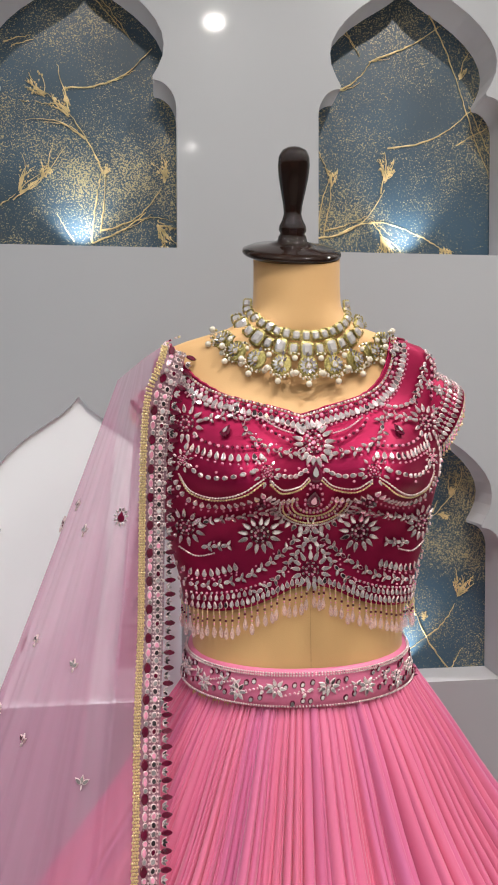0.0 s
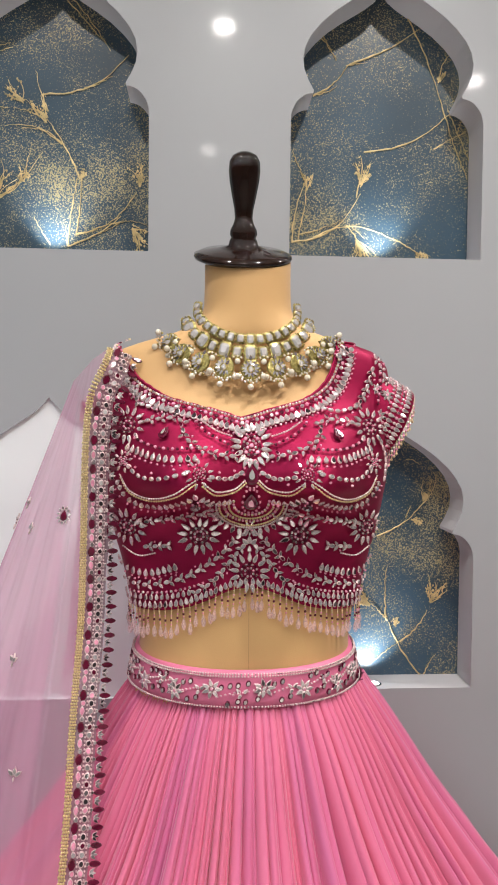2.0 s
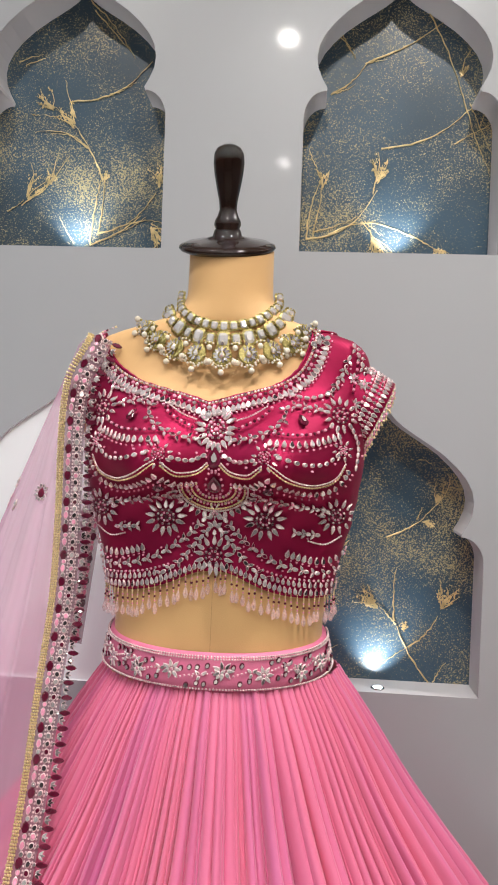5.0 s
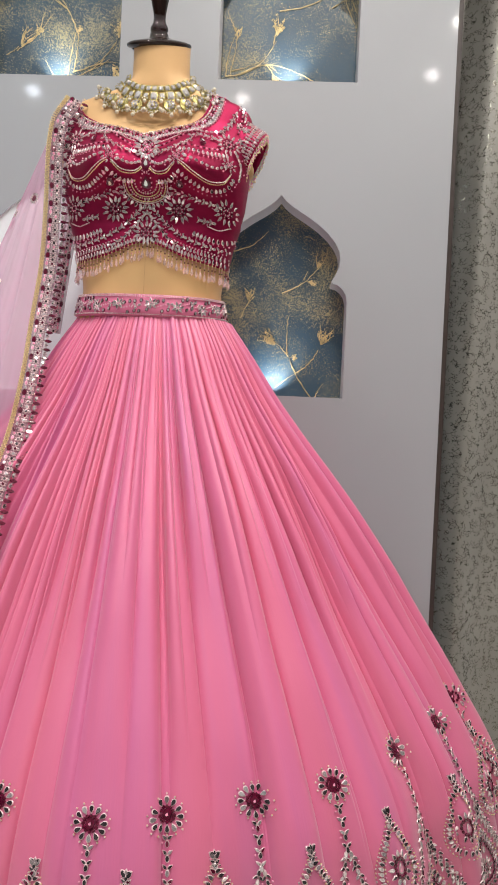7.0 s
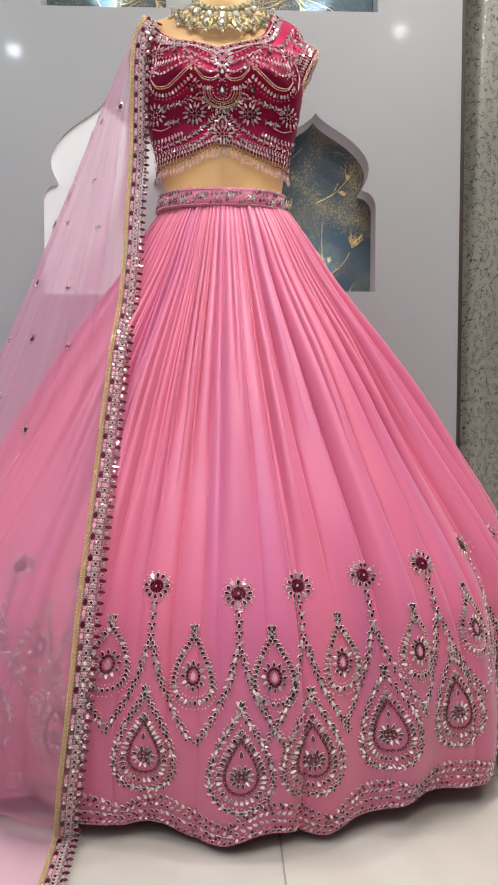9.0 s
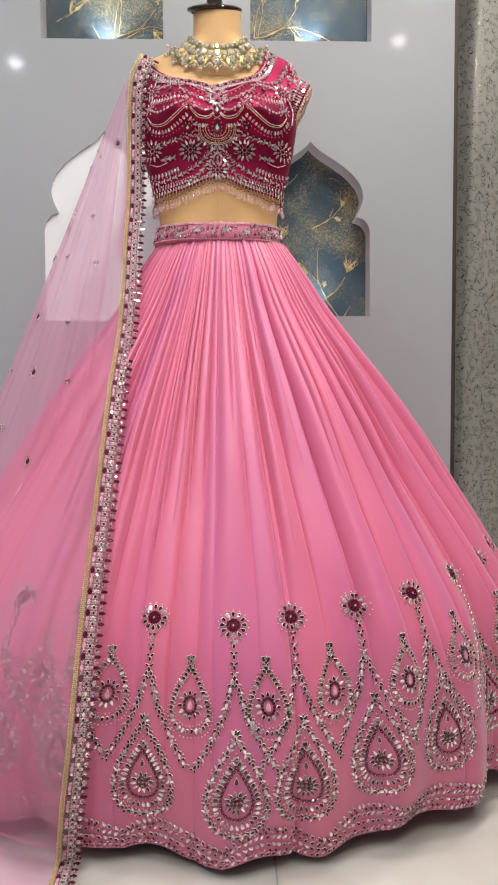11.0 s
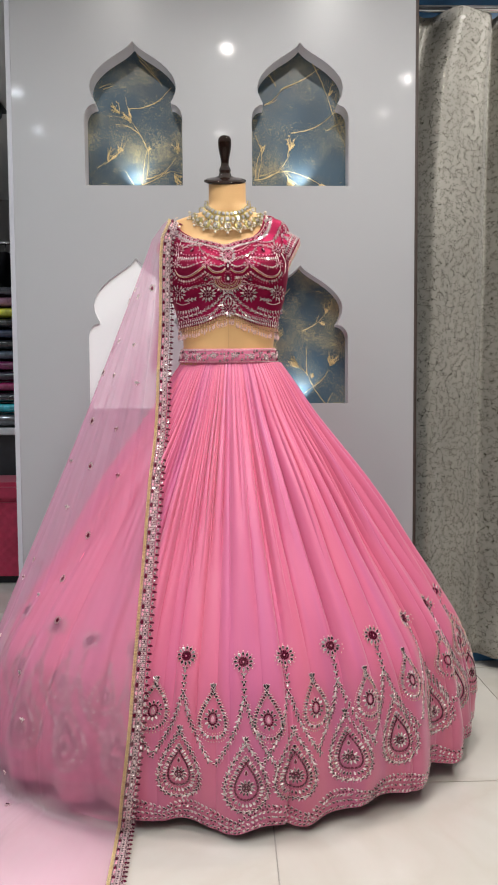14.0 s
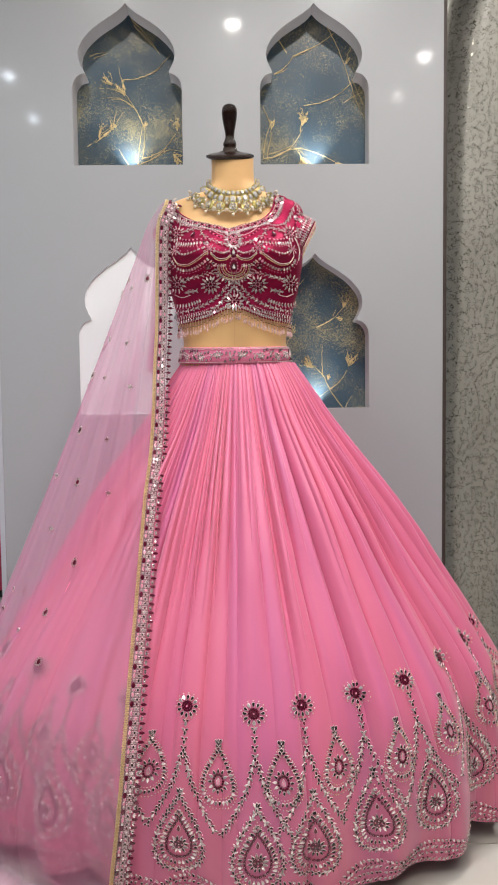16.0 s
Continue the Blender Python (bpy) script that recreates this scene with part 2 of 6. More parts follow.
# dark and bright reflections are painted in, stone by stone
MIRROR = islands(mat("mirror_stone", (0.78, 0.76, 0.74), rough=0.10, metal=0.75, var=0.25, scale=90), (0.16, 0.12, 0.13), (0.72, 0.62, 0.63), (0.97, 0.92, 0.92))
SILVER = mat("silver_thread", (0.74, 0.58, 0.58), rough=0.38, metal=0.35, var=0.3, scale=300, bump=0.4, bump_scale=2500)
GARNET = mat("garnet_stone", (0.10, 0.004, 0.022), rough=0.1, var=0.4, scale=120, coat=0.8)
ROSE = mat("rose_bead", (0.80, 0.32, 0.45), rough=0.2, var=0.2, scale=200, coat=0.4)
GOLD = mat("gold_work", (0.78, 0.62, 0.34), rough=0.3, metal=0.5, var=0.25, scale=400, bump=0.3, bump_scale=1500)
PEARL = mat("pearl", (0.74, 0.66, 0.53), rough=0.18, var=0.08, scale=90, coat=0.6)
KUNDAN = islands(mat("uncut_crystal", (0.82, 0.81, 0.80), rough=0.07, metal=0.6, var=0.35, scale=160, coat=0.3), (0.28, 0.22, 0.25), (0.72, 0.67, 0.66), (0.98, 0.96, 0.94))
ANTIQUE = mat("antique_gold", (0.40, 0.33, 0.12), rough=0.35, metal=0.85, var=0.4, scale=300, bump=0.3, bump_scale=1200)
# same mirror stone, its reflection of the dark room put into the colour
DARK_MIRROR = mat("dark_reflecting_mirror_stone", (0.045, 0.036, 0.040), rough=0.12, metal=0.25, var=0.4, scale=120)
DROP = mat("pink_crystal_drop", (0.86, 0.58, 0.58), rough=0.08, var=0.15, scale=200, coat=0.8, alpha=0.34)


# ---- mesh helpers ----
def mesh_ob(name, verts, faces, mats, parent=None, label="", smooth=True, face_mats=None, uvs=None):
    me = bpy.data.meshes.new(name)
    me.from_pydata(verts, [], faces)
    for m in mats:
        me.materials.append(m)
    if face_mats is not None:
        me.polygons.foreach_set("material_index", face_mats)
    if smooth:
        me.polygons.foreach_set("use_smooth", [True] * len(me.polygons))
    if uvs is not None:
        lay = me.uv_layers.new(name="UVMap")
        for lp in me.loops:
            lay.data[lp.index].uv = uvs[lp.vertex_index]
    me.update()
    ob = new(name, me)
    if parent is not None:
        ob.parent = parent
    if label:
        ob["label"] = label
    return ob


def part(name, bm, material, parent, label=""):
    me = bpy.data.meshes.new(name)
    bm.to_mesh(me)
    bm.free()
    me.materials.append(material)
    ob = new(name, me)
    if parent is not None:
        ob.parent = parent
    if label:
        ob["label"] = label
    return ob


def box(x0, x1, y0, y1, z0, z1, bevel=0.0):
    bm = bmesh.new()
    bmesh.ops.create_cube(bm, size=1.0)
    for v in bm.verts:
        v.co = Vector(((x0, x1)[v.co.x > 0], (y0, y1)[v.co.y > 0], (z0, z1)[v.co.z > 0]))
    if bevel:
        bmesh.ops.bevel(bm, geom=bm.edges[:], offset=bevel, segments=2, affect="EDGES")
    return bm


def empty(name, loc=(0, 0, 0)):
    ob = new(name)
    ob.location = loc
    bpy.context.view_layer.update()
    return ob


def grid(nu, nv, f, closed=False):
    """Vertices and quads of a sheet f(i, j), i round (nu) and j along (nv)."""
    verts = [f(i, j) for j in range(nv) for i in range(nu)]
    faces = []
    for j in range(nv - 1):
        for i in range(nu if closed else nu - 1):
            k = (i + 1) % nu
            faces.append((j * nu + i, j * nu + k, (j + 1) * nu + k, (j + 1) * nu + i))
    return verts, faces


def lathe(profile, n=40, x=0.0, y=0.0):
    """Verts and faces of a turned body: profile of (radius, z) from the bottom up."""
    v, f = grid(n, len(profile), lambda i, j: (x + profile[j][0] * math.cos(2 * math.pi * i / n), y + profile[j][0] * math.sin(2 * math.pi * i / n), profile[j][1]), True)
    v.append((x, y, profile[-1][1]))
    top = len(v) - 1
    b = (len(profile) - 1) * n
    f += [(b + i, b + (i + 1) % n, top) for i in range(n)]
    return v, f


def curve_at(table, t):
    """Smooth value at t from a rising table of (t, value)."""
    if t <= table[0][0]:
        return table[0][1]
    for k in range(len(table) - 1):
        (a, p), (b, q) = table[k], table[k + 1]
        if t <= b:
            s = (t - a) / (b - a)
            p0 = table[k - 1][1] if k else p
            q1 = table[k + 2][1] if k + 2 < len(table) else q
            a0 = table[k - 1][0] if k else a - (b - a)
            b1 = table[k + 2][0] if k + 2 < len(table) else b + (b - a)
            m0, m1 = (q - p0) / (b - a0) * (b - a), (q1 - p) / (b1 - a) * (b - a)
            h = s * s * (3 - 2 * s)
            return p + (q - p) * h + m0 * s * (1 - s) ** 2 - m1 * s * s * (1 - s)
    return table[-1][1]


def tube(pts, radius, n=6):
    """Verts and faces of a round cord through pts; radius: a number or a function of 0..1."""
    pts = [Vector(p) for p in pts]
    verts, faces = [], []
    for k, p in enumerate(pts):
        d = (pts[min(k + 1, len(pts) - 1)] - pts[max(k - 1, 0)]).normalized()
        u = d.orthogonal().normalized() if abs(d.z) > 0.95 else d.cross(Vector((0, 0, 1))).normalized()
        w = d.cross(u)
        r = radius(k / (len(pts) - 1)) if callable(radius) else radius
        verts += [tuple(p + r * (u * math.cos(2 * math.pi * i / n) + w * math.sin(2 * math.pi * i / n))) for i in range(n)]
    for k in range(len(pts) - 1):
        faces += [(k * n + i, k * n + (i + 1) % n, (k + 1) * n + (i + 1) % n, (k + 1) * n + i) for i in range(n)]
    faces += [tuple(range(n - 1, -1, -1)), tuple((len(pts) - 1) * n + i for i in range(n))]
    return verts, faces


# ---- the room ----
WALL_Y, WALL_L, WALL_R = 0.243, -0.655, 0.595
DEPTH = 0.062


def arch(cx, z0, w=0.302, h=0.435):
    """Outline of a Mughal niche, counter-clockwise from the lower left corner."""
    half = w / 2
    right = [(half, z0)]
    n = 12
    s = h / 0.435
    right.append((half, z0 + 0.205 * s))
    for k in range(1, n + 1):
        a = math.pi / 2 * k / n
        right.append((half - 0.034 + 0.034 * math.cos(a), z0 + (0.205 + 0.042 * math.sin(a)) * s))
    # ogee: out of the waist, round the shoulder, up to the point
    bulge = [(0.116, 0.252), (0.124, 0.266), (0.131, 0.283), (0.133, 0.300), (0.130, 0.317), (0.121, 0.335), (0.106, 0.353), (0.086, 0.371),
             (0.063, 0.387), (0.042, 0.400), (0.025, 0.411), (0.011, 0.422)]
    right += [(x * w / 0.302, z0 + z * s) for x, z in bulge]
    tip = (0.0, z0 + h)
    pts = [(-half, z0), *right, tip] + [(-x, z) for x, z in reversed(right[1:])]
    return [(cx + x, z) for x, z in pts]


NICHES = [(-0.283, 1.681), (0.235, 1.680), (-0.281, 0.990, 0.302, 0.467), (0.234, 1.000)]


def holed_sheet(bm, x0, x1, z0, z1, y, loops):
    """A flat sheet at y with openings through it."""
    edges = []
    for pts in [[(x0, z0), (x1, z0), (x1, z1), (x0, z1)], *loops]:
        vs = [bm.verts.new((x, y, z)) for x, z in pts]
        edges += [bm.edges.new((vs[i], vs[(i + 1) % len(vs)])) for i in range(len(vs))]
    bmesh.ops.triangle_fill(bm, edges=edges, use_beauty=True, use_dissolve=False, normal=(0, -1, 0))


loops = [arch(*n) for n in NICHES]
bm = bmesh.new()
holed_sheet(bm, WALL_L, WALL_R, 0.0, CEILING, WALL_Y, loops)
for f in list(bm.faces):
    if f.normal.y > 0:
        f.normal_flip()
wall = part("wall_display", bm, LAMINATE, None)
tagged(wall, "glossy grey laminate display wall with arched niches", "wall", kind="structure")
for name, m, b in (("wall_back", LAMINATE, (WALL_L, WALL_R, WALL_Y + DEPTH + 0.01, WALL_Y + DEPTH + 0.03, 0.0, CEILING)),
                   ("edge_trim", TRIM, (WALL_L - 0.014, WALL_L, WALL_Y - 0.004, WALL_Y + DEPTH + 0.03, 0.0, CEILING)),
                   ("edge_strip", DARK_EDGE, (WALL_R, WALL_R + 0.010, WALL_Y + 0.001, WALL_Y + DEPTH + 0.03, 0.0, CEILING))):
    part(name, box(*b), m, wall)


def ribbon(pts, y, width):
    """A thin raised gold line on the panel at depth y, tapering along its way."""
    vs, fs = [], []
    for k, (x, z) in enumerate(pts):
        a, b = pts[max(k - 1, 0)], pts[min(k + 1, len(pts) - 1)]
        d = Vector((b[0] - a[0], 0, b[1] - a[1])).normalized()
        s = Vector((-d.z, 0, d.x)) * width * 0.85 * (1.0 - 0.6 * k / (len(pts) - 1)) * random.uniform(0.6, 1.2)
        vs += [(x + s.x, y, z + s.z), (x, y - 0.0012, z), (x - s.x, y, z - s.z)]
    for k in range(len(pts) - 1):
        fs += [(3 * k, 3 * k + 1, 3 * k + 4, 3 * k + 3), (3 * k + 1, 3 * k + 2, 3 * k + 5, 3 * k + 4)]
    return vs, fs


def bough(x0, z0, x1, z1, bow, n=14):
    d = Vector((x1 - x0, z1 - z0))
    s = Vector((-d.y, d.x))
    return [(x0 + d.x * t + s.x * bow * math.sin(math.pi * t) + random.uniform(-1, 1) * 0.0012, z0 + d.y * t + s.y * bow * math.sin(math.pi * t) + random.uniform(-1, 1) * 0.0012)
            for t in (k / n for k in range(n + 1))]


def gold_branches(cx, z0, boughs, sprays, parent):
    """Gold boughs on one niche's panel, each bough a part; sprays end in short bud-bearing twigs."""
    y = WALL_Y + DEPTH - 0.0015
    for x0, za, x1, zb, bow, w in boughs:
        v, f = ribbon(bough(cx + x0, z0 + za, cx + x1, z0 + zb, bow), y, w)
        mesh_ob("gold_branch", v, f, [GOLDLEAF], parent)
    for x, z, ang, size, count in sprays:
        v, f = [], []
        for k in range(count):
            a = ang + random.uniform(-0.65, 0.65)
            r = size * random.uniform(0.55, 1.35)
            sx, sz = cx + x + 0.25 * size * math.cos(ang) * random.random(), z0 + z + 0.25 * size * math.sin(ang) * random.random()
            pv, pf = ribbon(bough(sx, sz, sx + r * math.cos(a), sz + r * math.sin(a), random.uniform(-0.15, 0.15), 6), y, 0.0013)
            f += [tuple(i + len(v) for i in q) for q in pf]
            v += pv
            for _ in range(4):
                t = random.uniform(0.3, 1)
                bx, bz, br = sx + r * t * math.cos(a) + random.uniform(-1, 1) * 0.003, sz + r * t * math.sin(a) + random.uniform(-1, 1) * 0.003, random.uniform(0.0008, 0.0018)
                o = len(v)
                v += [(bx + br * math.cos(q), y, bz + 1.4 * br * math.sin(q)) for q in (i * math.pi / 3 for i in range(6))] + [(bx, y - 0.001, bz)]
                f += [(o + i, o + (i + 1) % 6, o + 6) for i in range(6)]
        mesh_ob("gold_spray", v, f, [GOLDLEAF], parent)


def niche(spot, back, name, label):
    pts = arch(*spot)
    n = len(pts)
    yb = WALL_Y + (0.006 if back is WHITE else DEPTH)
    v = [(x, WALL_Y + 0.0005, z) for x, z in pts] + [(x, yb, z) for x, z in pts]
    f = [(i, (i + 1) % n, n + (i + 1) % n, n + i) for i in range(n)]
    thing = mesh_ob(name, v, f, [WHITE if back is WHITE else REVEAL], smooth=False)
    tagged(thing, label, "wall niche", kind="structure")
    bm = bmesh.new()
    ring = [bm.verts.new((x, yb, z)) for x, z in pts]
    bmesh.ops.triangle_fill(bm, edges=[bm.edges.new((ring[i], ring[(i + 1) % n])) for i in range(n)], use_beauty=True, normal=(0, -1, 0))
    part("back_panel", bm, back, thing)
    return thing


BOUGHS = {
    0: [
        (0.018, 0.018, 0.035, 0.13, 0.02, 0.0019), (0.031, 0.035, 0.041, 0.13, -0.02, 0.0014), (0.035, 0.13, -0.016, 0.22, -0.04, 0.0019),
        (0.014, 0.177, -0.053, 0.202, -0.12, 0.0014), (0.01, 0.177, -0.08, 0.204, -0.15, 0.0014), (-0.012, 0.21, -0.067, 0.232, -0.1, 0.0014),
        (-0.014, 0.214, -0.057, 0.251, -0.05, 0.0014), (-0.012, 0.228, -0.031, 0.291, 0.03, 0.0014), (-0.073, 0.232, -0.09, 0.234, 0, 0.0011),
        (-0.022, 0.255, 0.114, 0.321, -0.13, 0.0019), (0.045, 0.267, 0.088, 0.287, -0.05, 0.0011), (0.006, 0.424, 0.086, 0.326, 0.04, 0.0014),
        (0.016, 0.406, 0.079, 0.336, 0.0, 0.0014), (-0.1, 0.314, -0.065, 0.326, 0.05, 0.0014), (-0.112, 0.32, -0.069, 0.332, 0.05, 0.0014),
        (-0.1, 0.082, -0.02, 0.165, -0.06, 0.0014), (-0.049, 0.118, -0.039, 0.167, 0.04, 0.0014), (0.018, 0.018, 0.104, 0.067, -0.05, 0.0019),
        (0.033, 0.037, 0.128, 0.106, -0.12, 0.0019), (0.057, 0.035, 0.114, 0.067, -0.04, 0.0011), (0.084, 0.053, 0.145, 0.055, 0.1, 0.0014),
        (-0.008, 0.018, -0.035, 0.063, 0, 0.0014), (0.12, 0.055, 0.141, 0.035, 0.1, 0.0011), (-0.124, 0.071, -0.096, 0.09, 0.0, 0.0014)],
    1: [
        (-0.14, 0.034, -0.119, 0.134, 0.05, 0.0019), (-0.13, 0.039, -0.117, 0.139, -0.03, 0.0014), (-0.119, 0.134, -0.14, 0.18, 0.03, 0.0014),
        (-0.14, 0.034, -0.028, 0.116, -0.15, 0.0019), (-0.128, 0.048, -0.058, 0.073, -0.05, 0.0014), (-0.035, 0.109, -0.024, 0.152, 0.05, 0.0014),
        (-0.105, 0.043, 0.026, 0.043, 0.15, 0.0019), (0.026, 0.043, 0.076, 0.014, 0.06, 0.0019), (-0.051, 0.064, -0.028, 0.014, 0.12, 0.0014),
        (-0.046, 0.064, -0.019, 0.043, 0.0, 0.0011), (-0.108, 0.27, -0.049, 0.323, -0.08, 0.0019), (-0.049, 0.323, 0.076, 0.391, -0.05, 0.0019),
        (-0.055, 0.32, -0.021, 0.326, 0, 0.0014), (-0.108, 0.27, -0.069, 0.286, -0.05, 0.0014), (-0.103, 0.37, -0.071, 0.327, 0.04, 0.0014),
        (-0.094, 0.366, -0.07, 0.327, 0, 0.0014), (0.026, 0.434, 0.104, 0.261, 0.03, 0.0019), (0.104, 0.261, 0.149, 0.143, -0.02, 0.0014),
        (0.113, 0.257, 0.151, 0.175, 0, 0.0011), (0.097, 0.298, 0.115, 0.345, 0.08, 0.0014), (-0.024, 0.183, 0.117, 0.248, -0.1, 0.0019),
        (0.092, 0.191, 0.151, 0.223, 0.03, 0.0014), (0.129, 0.216, 0.138, 0.241, 0, 0.0014)],
    3: [
        (0.008, 0.234, 0.086, 0.289, -0.08, 0.0019), (0.086, 0.289, 0.109, 0.342, -0.1, 0.0014), (0.057, 0.265, 0.065, 0.285, 0, 0.0014),
        (0.086, 0.297, 0.086, 0.325, 0.05, 0.0014), (0.095, 0.31, 0.101, 0.329, 0, 0.0014), (0.086, 0.0, 0.031, 0.091, 0.05, 0.0019),
        (0.031, 0.091, 0.003, 0.121, 0, 0.0019), (0.027, 0.098, 0.027, 0.183, 0.03, 0.0019), (0.003, 0.021, 0.052, 0.057, 0.03, 0.0014),
        (0.052, 0.057, 0.097, 0.11, -0.08, 0.0019), (0.093, 0.0, 0.112, 0.034, 0.05, 0.0014), (0.056, 0.363, 0.08, 0.353, 0.1, 0.0011),
        (-0.081, 0.174, -0.05, 0.227, 0.08, 0.0019), (-0.103, 0.325, -0.028, 0.371, -0.1, 0.0019), (-0.13, 0.011, -0.062, 0.053, 0.05, 0.0014)],
}
SPRAYS = {
    0: [
        (0.132, 0.114, 1.5, 0.028, 9), (0.118, 0.051, -0.7, 0.034, 12), (-0.092, 0.09, 1.0, 0.042, 10), (-0.012, 0.216, 2.2, 0.028, 9), (-0.049, 0.239, 2.2, 0.03, 8),
        (0.041, 0.122, 1.5, 0.015, 5), (-0.057, 0.116, 1.2, 0.02, 5)],
    1: [
        (-0.03, 0.125, 1.4, 0.034, 12), (-0.035, 0.043, -1.3, 0.036, 12), (0.065, 0.023, -0.6, 0.02, 8), (0.013, 0.425, -0.4, 0.03, 6), (-0.118, 0.116, 1.5, 0.025, 5),
        (0.099, 0.298, 1.2, 0.015, 4)],
    3: [
        (0.001, 0.117, 2.5, 0.034, 14), (0.101, 0.121, 1.2, 0.032, 14), (0.042, 0.081, 1.5, 0.012, 5), (0.067, 0.263, -0.3, 0.016, 6), (0.086, 0.293, 1.0, 0.014, 6),
        (-0.062, 0.212, 1.6, 0.03, 6)],
}
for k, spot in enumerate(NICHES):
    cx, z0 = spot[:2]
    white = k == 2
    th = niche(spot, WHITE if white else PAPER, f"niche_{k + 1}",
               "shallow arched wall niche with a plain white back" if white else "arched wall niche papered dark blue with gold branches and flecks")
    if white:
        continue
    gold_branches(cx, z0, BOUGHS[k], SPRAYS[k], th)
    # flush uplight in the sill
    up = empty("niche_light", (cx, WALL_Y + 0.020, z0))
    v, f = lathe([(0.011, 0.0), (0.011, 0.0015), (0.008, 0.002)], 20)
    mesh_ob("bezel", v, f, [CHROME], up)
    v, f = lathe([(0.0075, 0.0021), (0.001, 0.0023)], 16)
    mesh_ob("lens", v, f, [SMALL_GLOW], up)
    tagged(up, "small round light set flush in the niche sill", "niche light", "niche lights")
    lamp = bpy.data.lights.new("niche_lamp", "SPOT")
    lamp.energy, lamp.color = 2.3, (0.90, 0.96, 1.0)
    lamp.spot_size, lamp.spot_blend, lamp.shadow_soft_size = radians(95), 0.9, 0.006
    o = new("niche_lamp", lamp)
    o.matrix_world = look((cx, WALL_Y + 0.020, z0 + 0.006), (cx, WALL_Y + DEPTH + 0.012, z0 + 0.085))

# floor tiles
ground = part("floor", box(-4.0, 3.2, -6.2, 4.2, -0.05, -0.0035), GROUT, None)
tagged(ground, "pale marble tiled floor", "floor", kind="structure")
tile_mesh = None
TILE = 0.80
for i in range(-5, 4):
    for j in range(-8, 6):
        x, y = 0.103 + i * TILE, -0.215 + j * TILE
        if x + TILE < -3.9 or x > 3.0 or y + TILE < -6.1 or y > 4.1:
            continue
        if tile_mesh is None:
            t = part("tile", box(0.0015, TILE - 0.0015, 0.0015, TILE - 0.0015, -0.03, 0.0, 0.0008), MARBLE, ground)
            tile_mesh = t.data
        else:
            t = new("tile", tile_mesh)
            t.parent = ground
        t.location = (x, y, 0)

# ceiling with the downlights, and the shell of the shop
ceiling = part("ceiling", box(-4.0, 3.2, -6.2, 4.2, CEILING, CEILING + 0.1), CEIL_PAINT, None)
tagged(ceiling, "plain white ceiling", "ceiling", kind="structure")
for name, b in (("wall_south", (-4.0, 3.2, -6.3, -6.2, 0, CEILING)), ("wall_east", (3.2, 3.3, -6.2, 4.2, 0, CEILING)),
                ("wall_west", (-4.1, -4.0, -6.2, 4.2, 0, CEILING)), ("wall_north", (-4.0, 3.2, 4.2, 4.3, 0, CEILING))):
    tagged(part(name, box(*b), ROOM_PAINT, None), "plain painted shop wall", "wall", kind="structure")
first = None
for x, y, power in DOWNLIGHTS:
    if first is None:
        first = empty("ceiling_light", (x, y, CEILING))
        v, f = lathe([(0.050, 0.0), (0.052, -0.006), (0.044, -0.009), (0.035, -0.004)], 24)
        mesh_ob("trim_ring", v, f[:-24], [CEIL_PAINT], first)
        v, f = lathe([(0.0351, -0.0035), (0.03, -0.0042), (0.001, -0.0045)], 24)
        mesh_ob("lens", v, f, [LAMP_GLOW], first)
        tagged(first, "round white recessed ceiling downlight, switched on", "ceiling light", "ceiling downlights")
        th = first
    else:
        th = copy_thing(first, pose(x, y, CEILING))
    lamp = bpy.data.lights.new("downlight", "AREA")
    lamp.shape, lamp.size, lamp.energy, lamp.color, lamp.spread = "DISK", 0.056, power, ((0.80, 0.91, 1.0) if x < -1.0 else (1.0, 0.965, 0.92)), radians(145)
    o = new("downlight", lamp)
    o.location = (x, y, CEILING - 0.015)


# curtain beside the display wall, on a rail, with a blue panel behind it
def curtain():
    thing = empty("curtain", (0.655, 0.56, 0.0))
    w, z0, z1 = 1.25, 0.046, 2.372
    nu, nv = 320, 50

    def at(i, j):
        s, t = i / (nu - 1), j / (nv - 1)
        z = z0 + (z1 - z0) * t
        ph = 2 * math.pi * (s * 6.0 + 0.45 * noise.noise((s * 5, 0.2, t * 0.5))) + 0.35 * math.sin(t * 2.2 + s * 4)
        amp = 0.040 + 0.020 * noise.noise((s * 6, t * 1.5, 3.1))
        y = amp * math.sin(ph) + 0.012 * math.sin(2.3 * ph + 1) + 0.01 * noise.noise((s * 12, t * 4, 8))
        return (s * w - 0.03 + 0.012 * math.cos(ph) + 0.06 * max(0.0, (t - 0.90) / 0.10) * max(0.0, 1 - 3 * s), y + 0.06 * (1 - t) * 0.3, z)
    v, f = grid(nu, nv, at)
    uvs = [(1.7 * (i % nu) / nu, 2.4 * (i // nu) / nv) for i in range(len(v))]
    ob = mesh_ob("drape", v, f, [CURTAIN], thing, uvs=uvs)
    md = ob.modifiers.new("thick", "SOLIDIFY")
    md.thickness = 0.002
    tv, tf = tube([(-0.1, 0, z1 + 0.012), (w, 0, z1 + 0.012)], 0.012, 12)
    mesh_ob("rail", tv, tf, [CHROME], thing)
    for x in (0.12, 1.12):
        part("bracket", box(x - 0.008, x + 0.008, 0.0, 0.161, z1 + 0.004, z1 + 0.020, 0.002), CHROME, thing)
    return tagged(thing, "floor-length silver-grey jacquard curtain hanging in folds", "curtain")


curtain()
blue_wall = part("wall_behind_curtain", box(0.50, 3.2, 0.72, 0.78, 0, CEILING), BLUE, None)
part("skirting", box(0.62, 3.19, 0.655, 0.719, 0.0, 0.052, 0.003), BLUE, blue_wall)
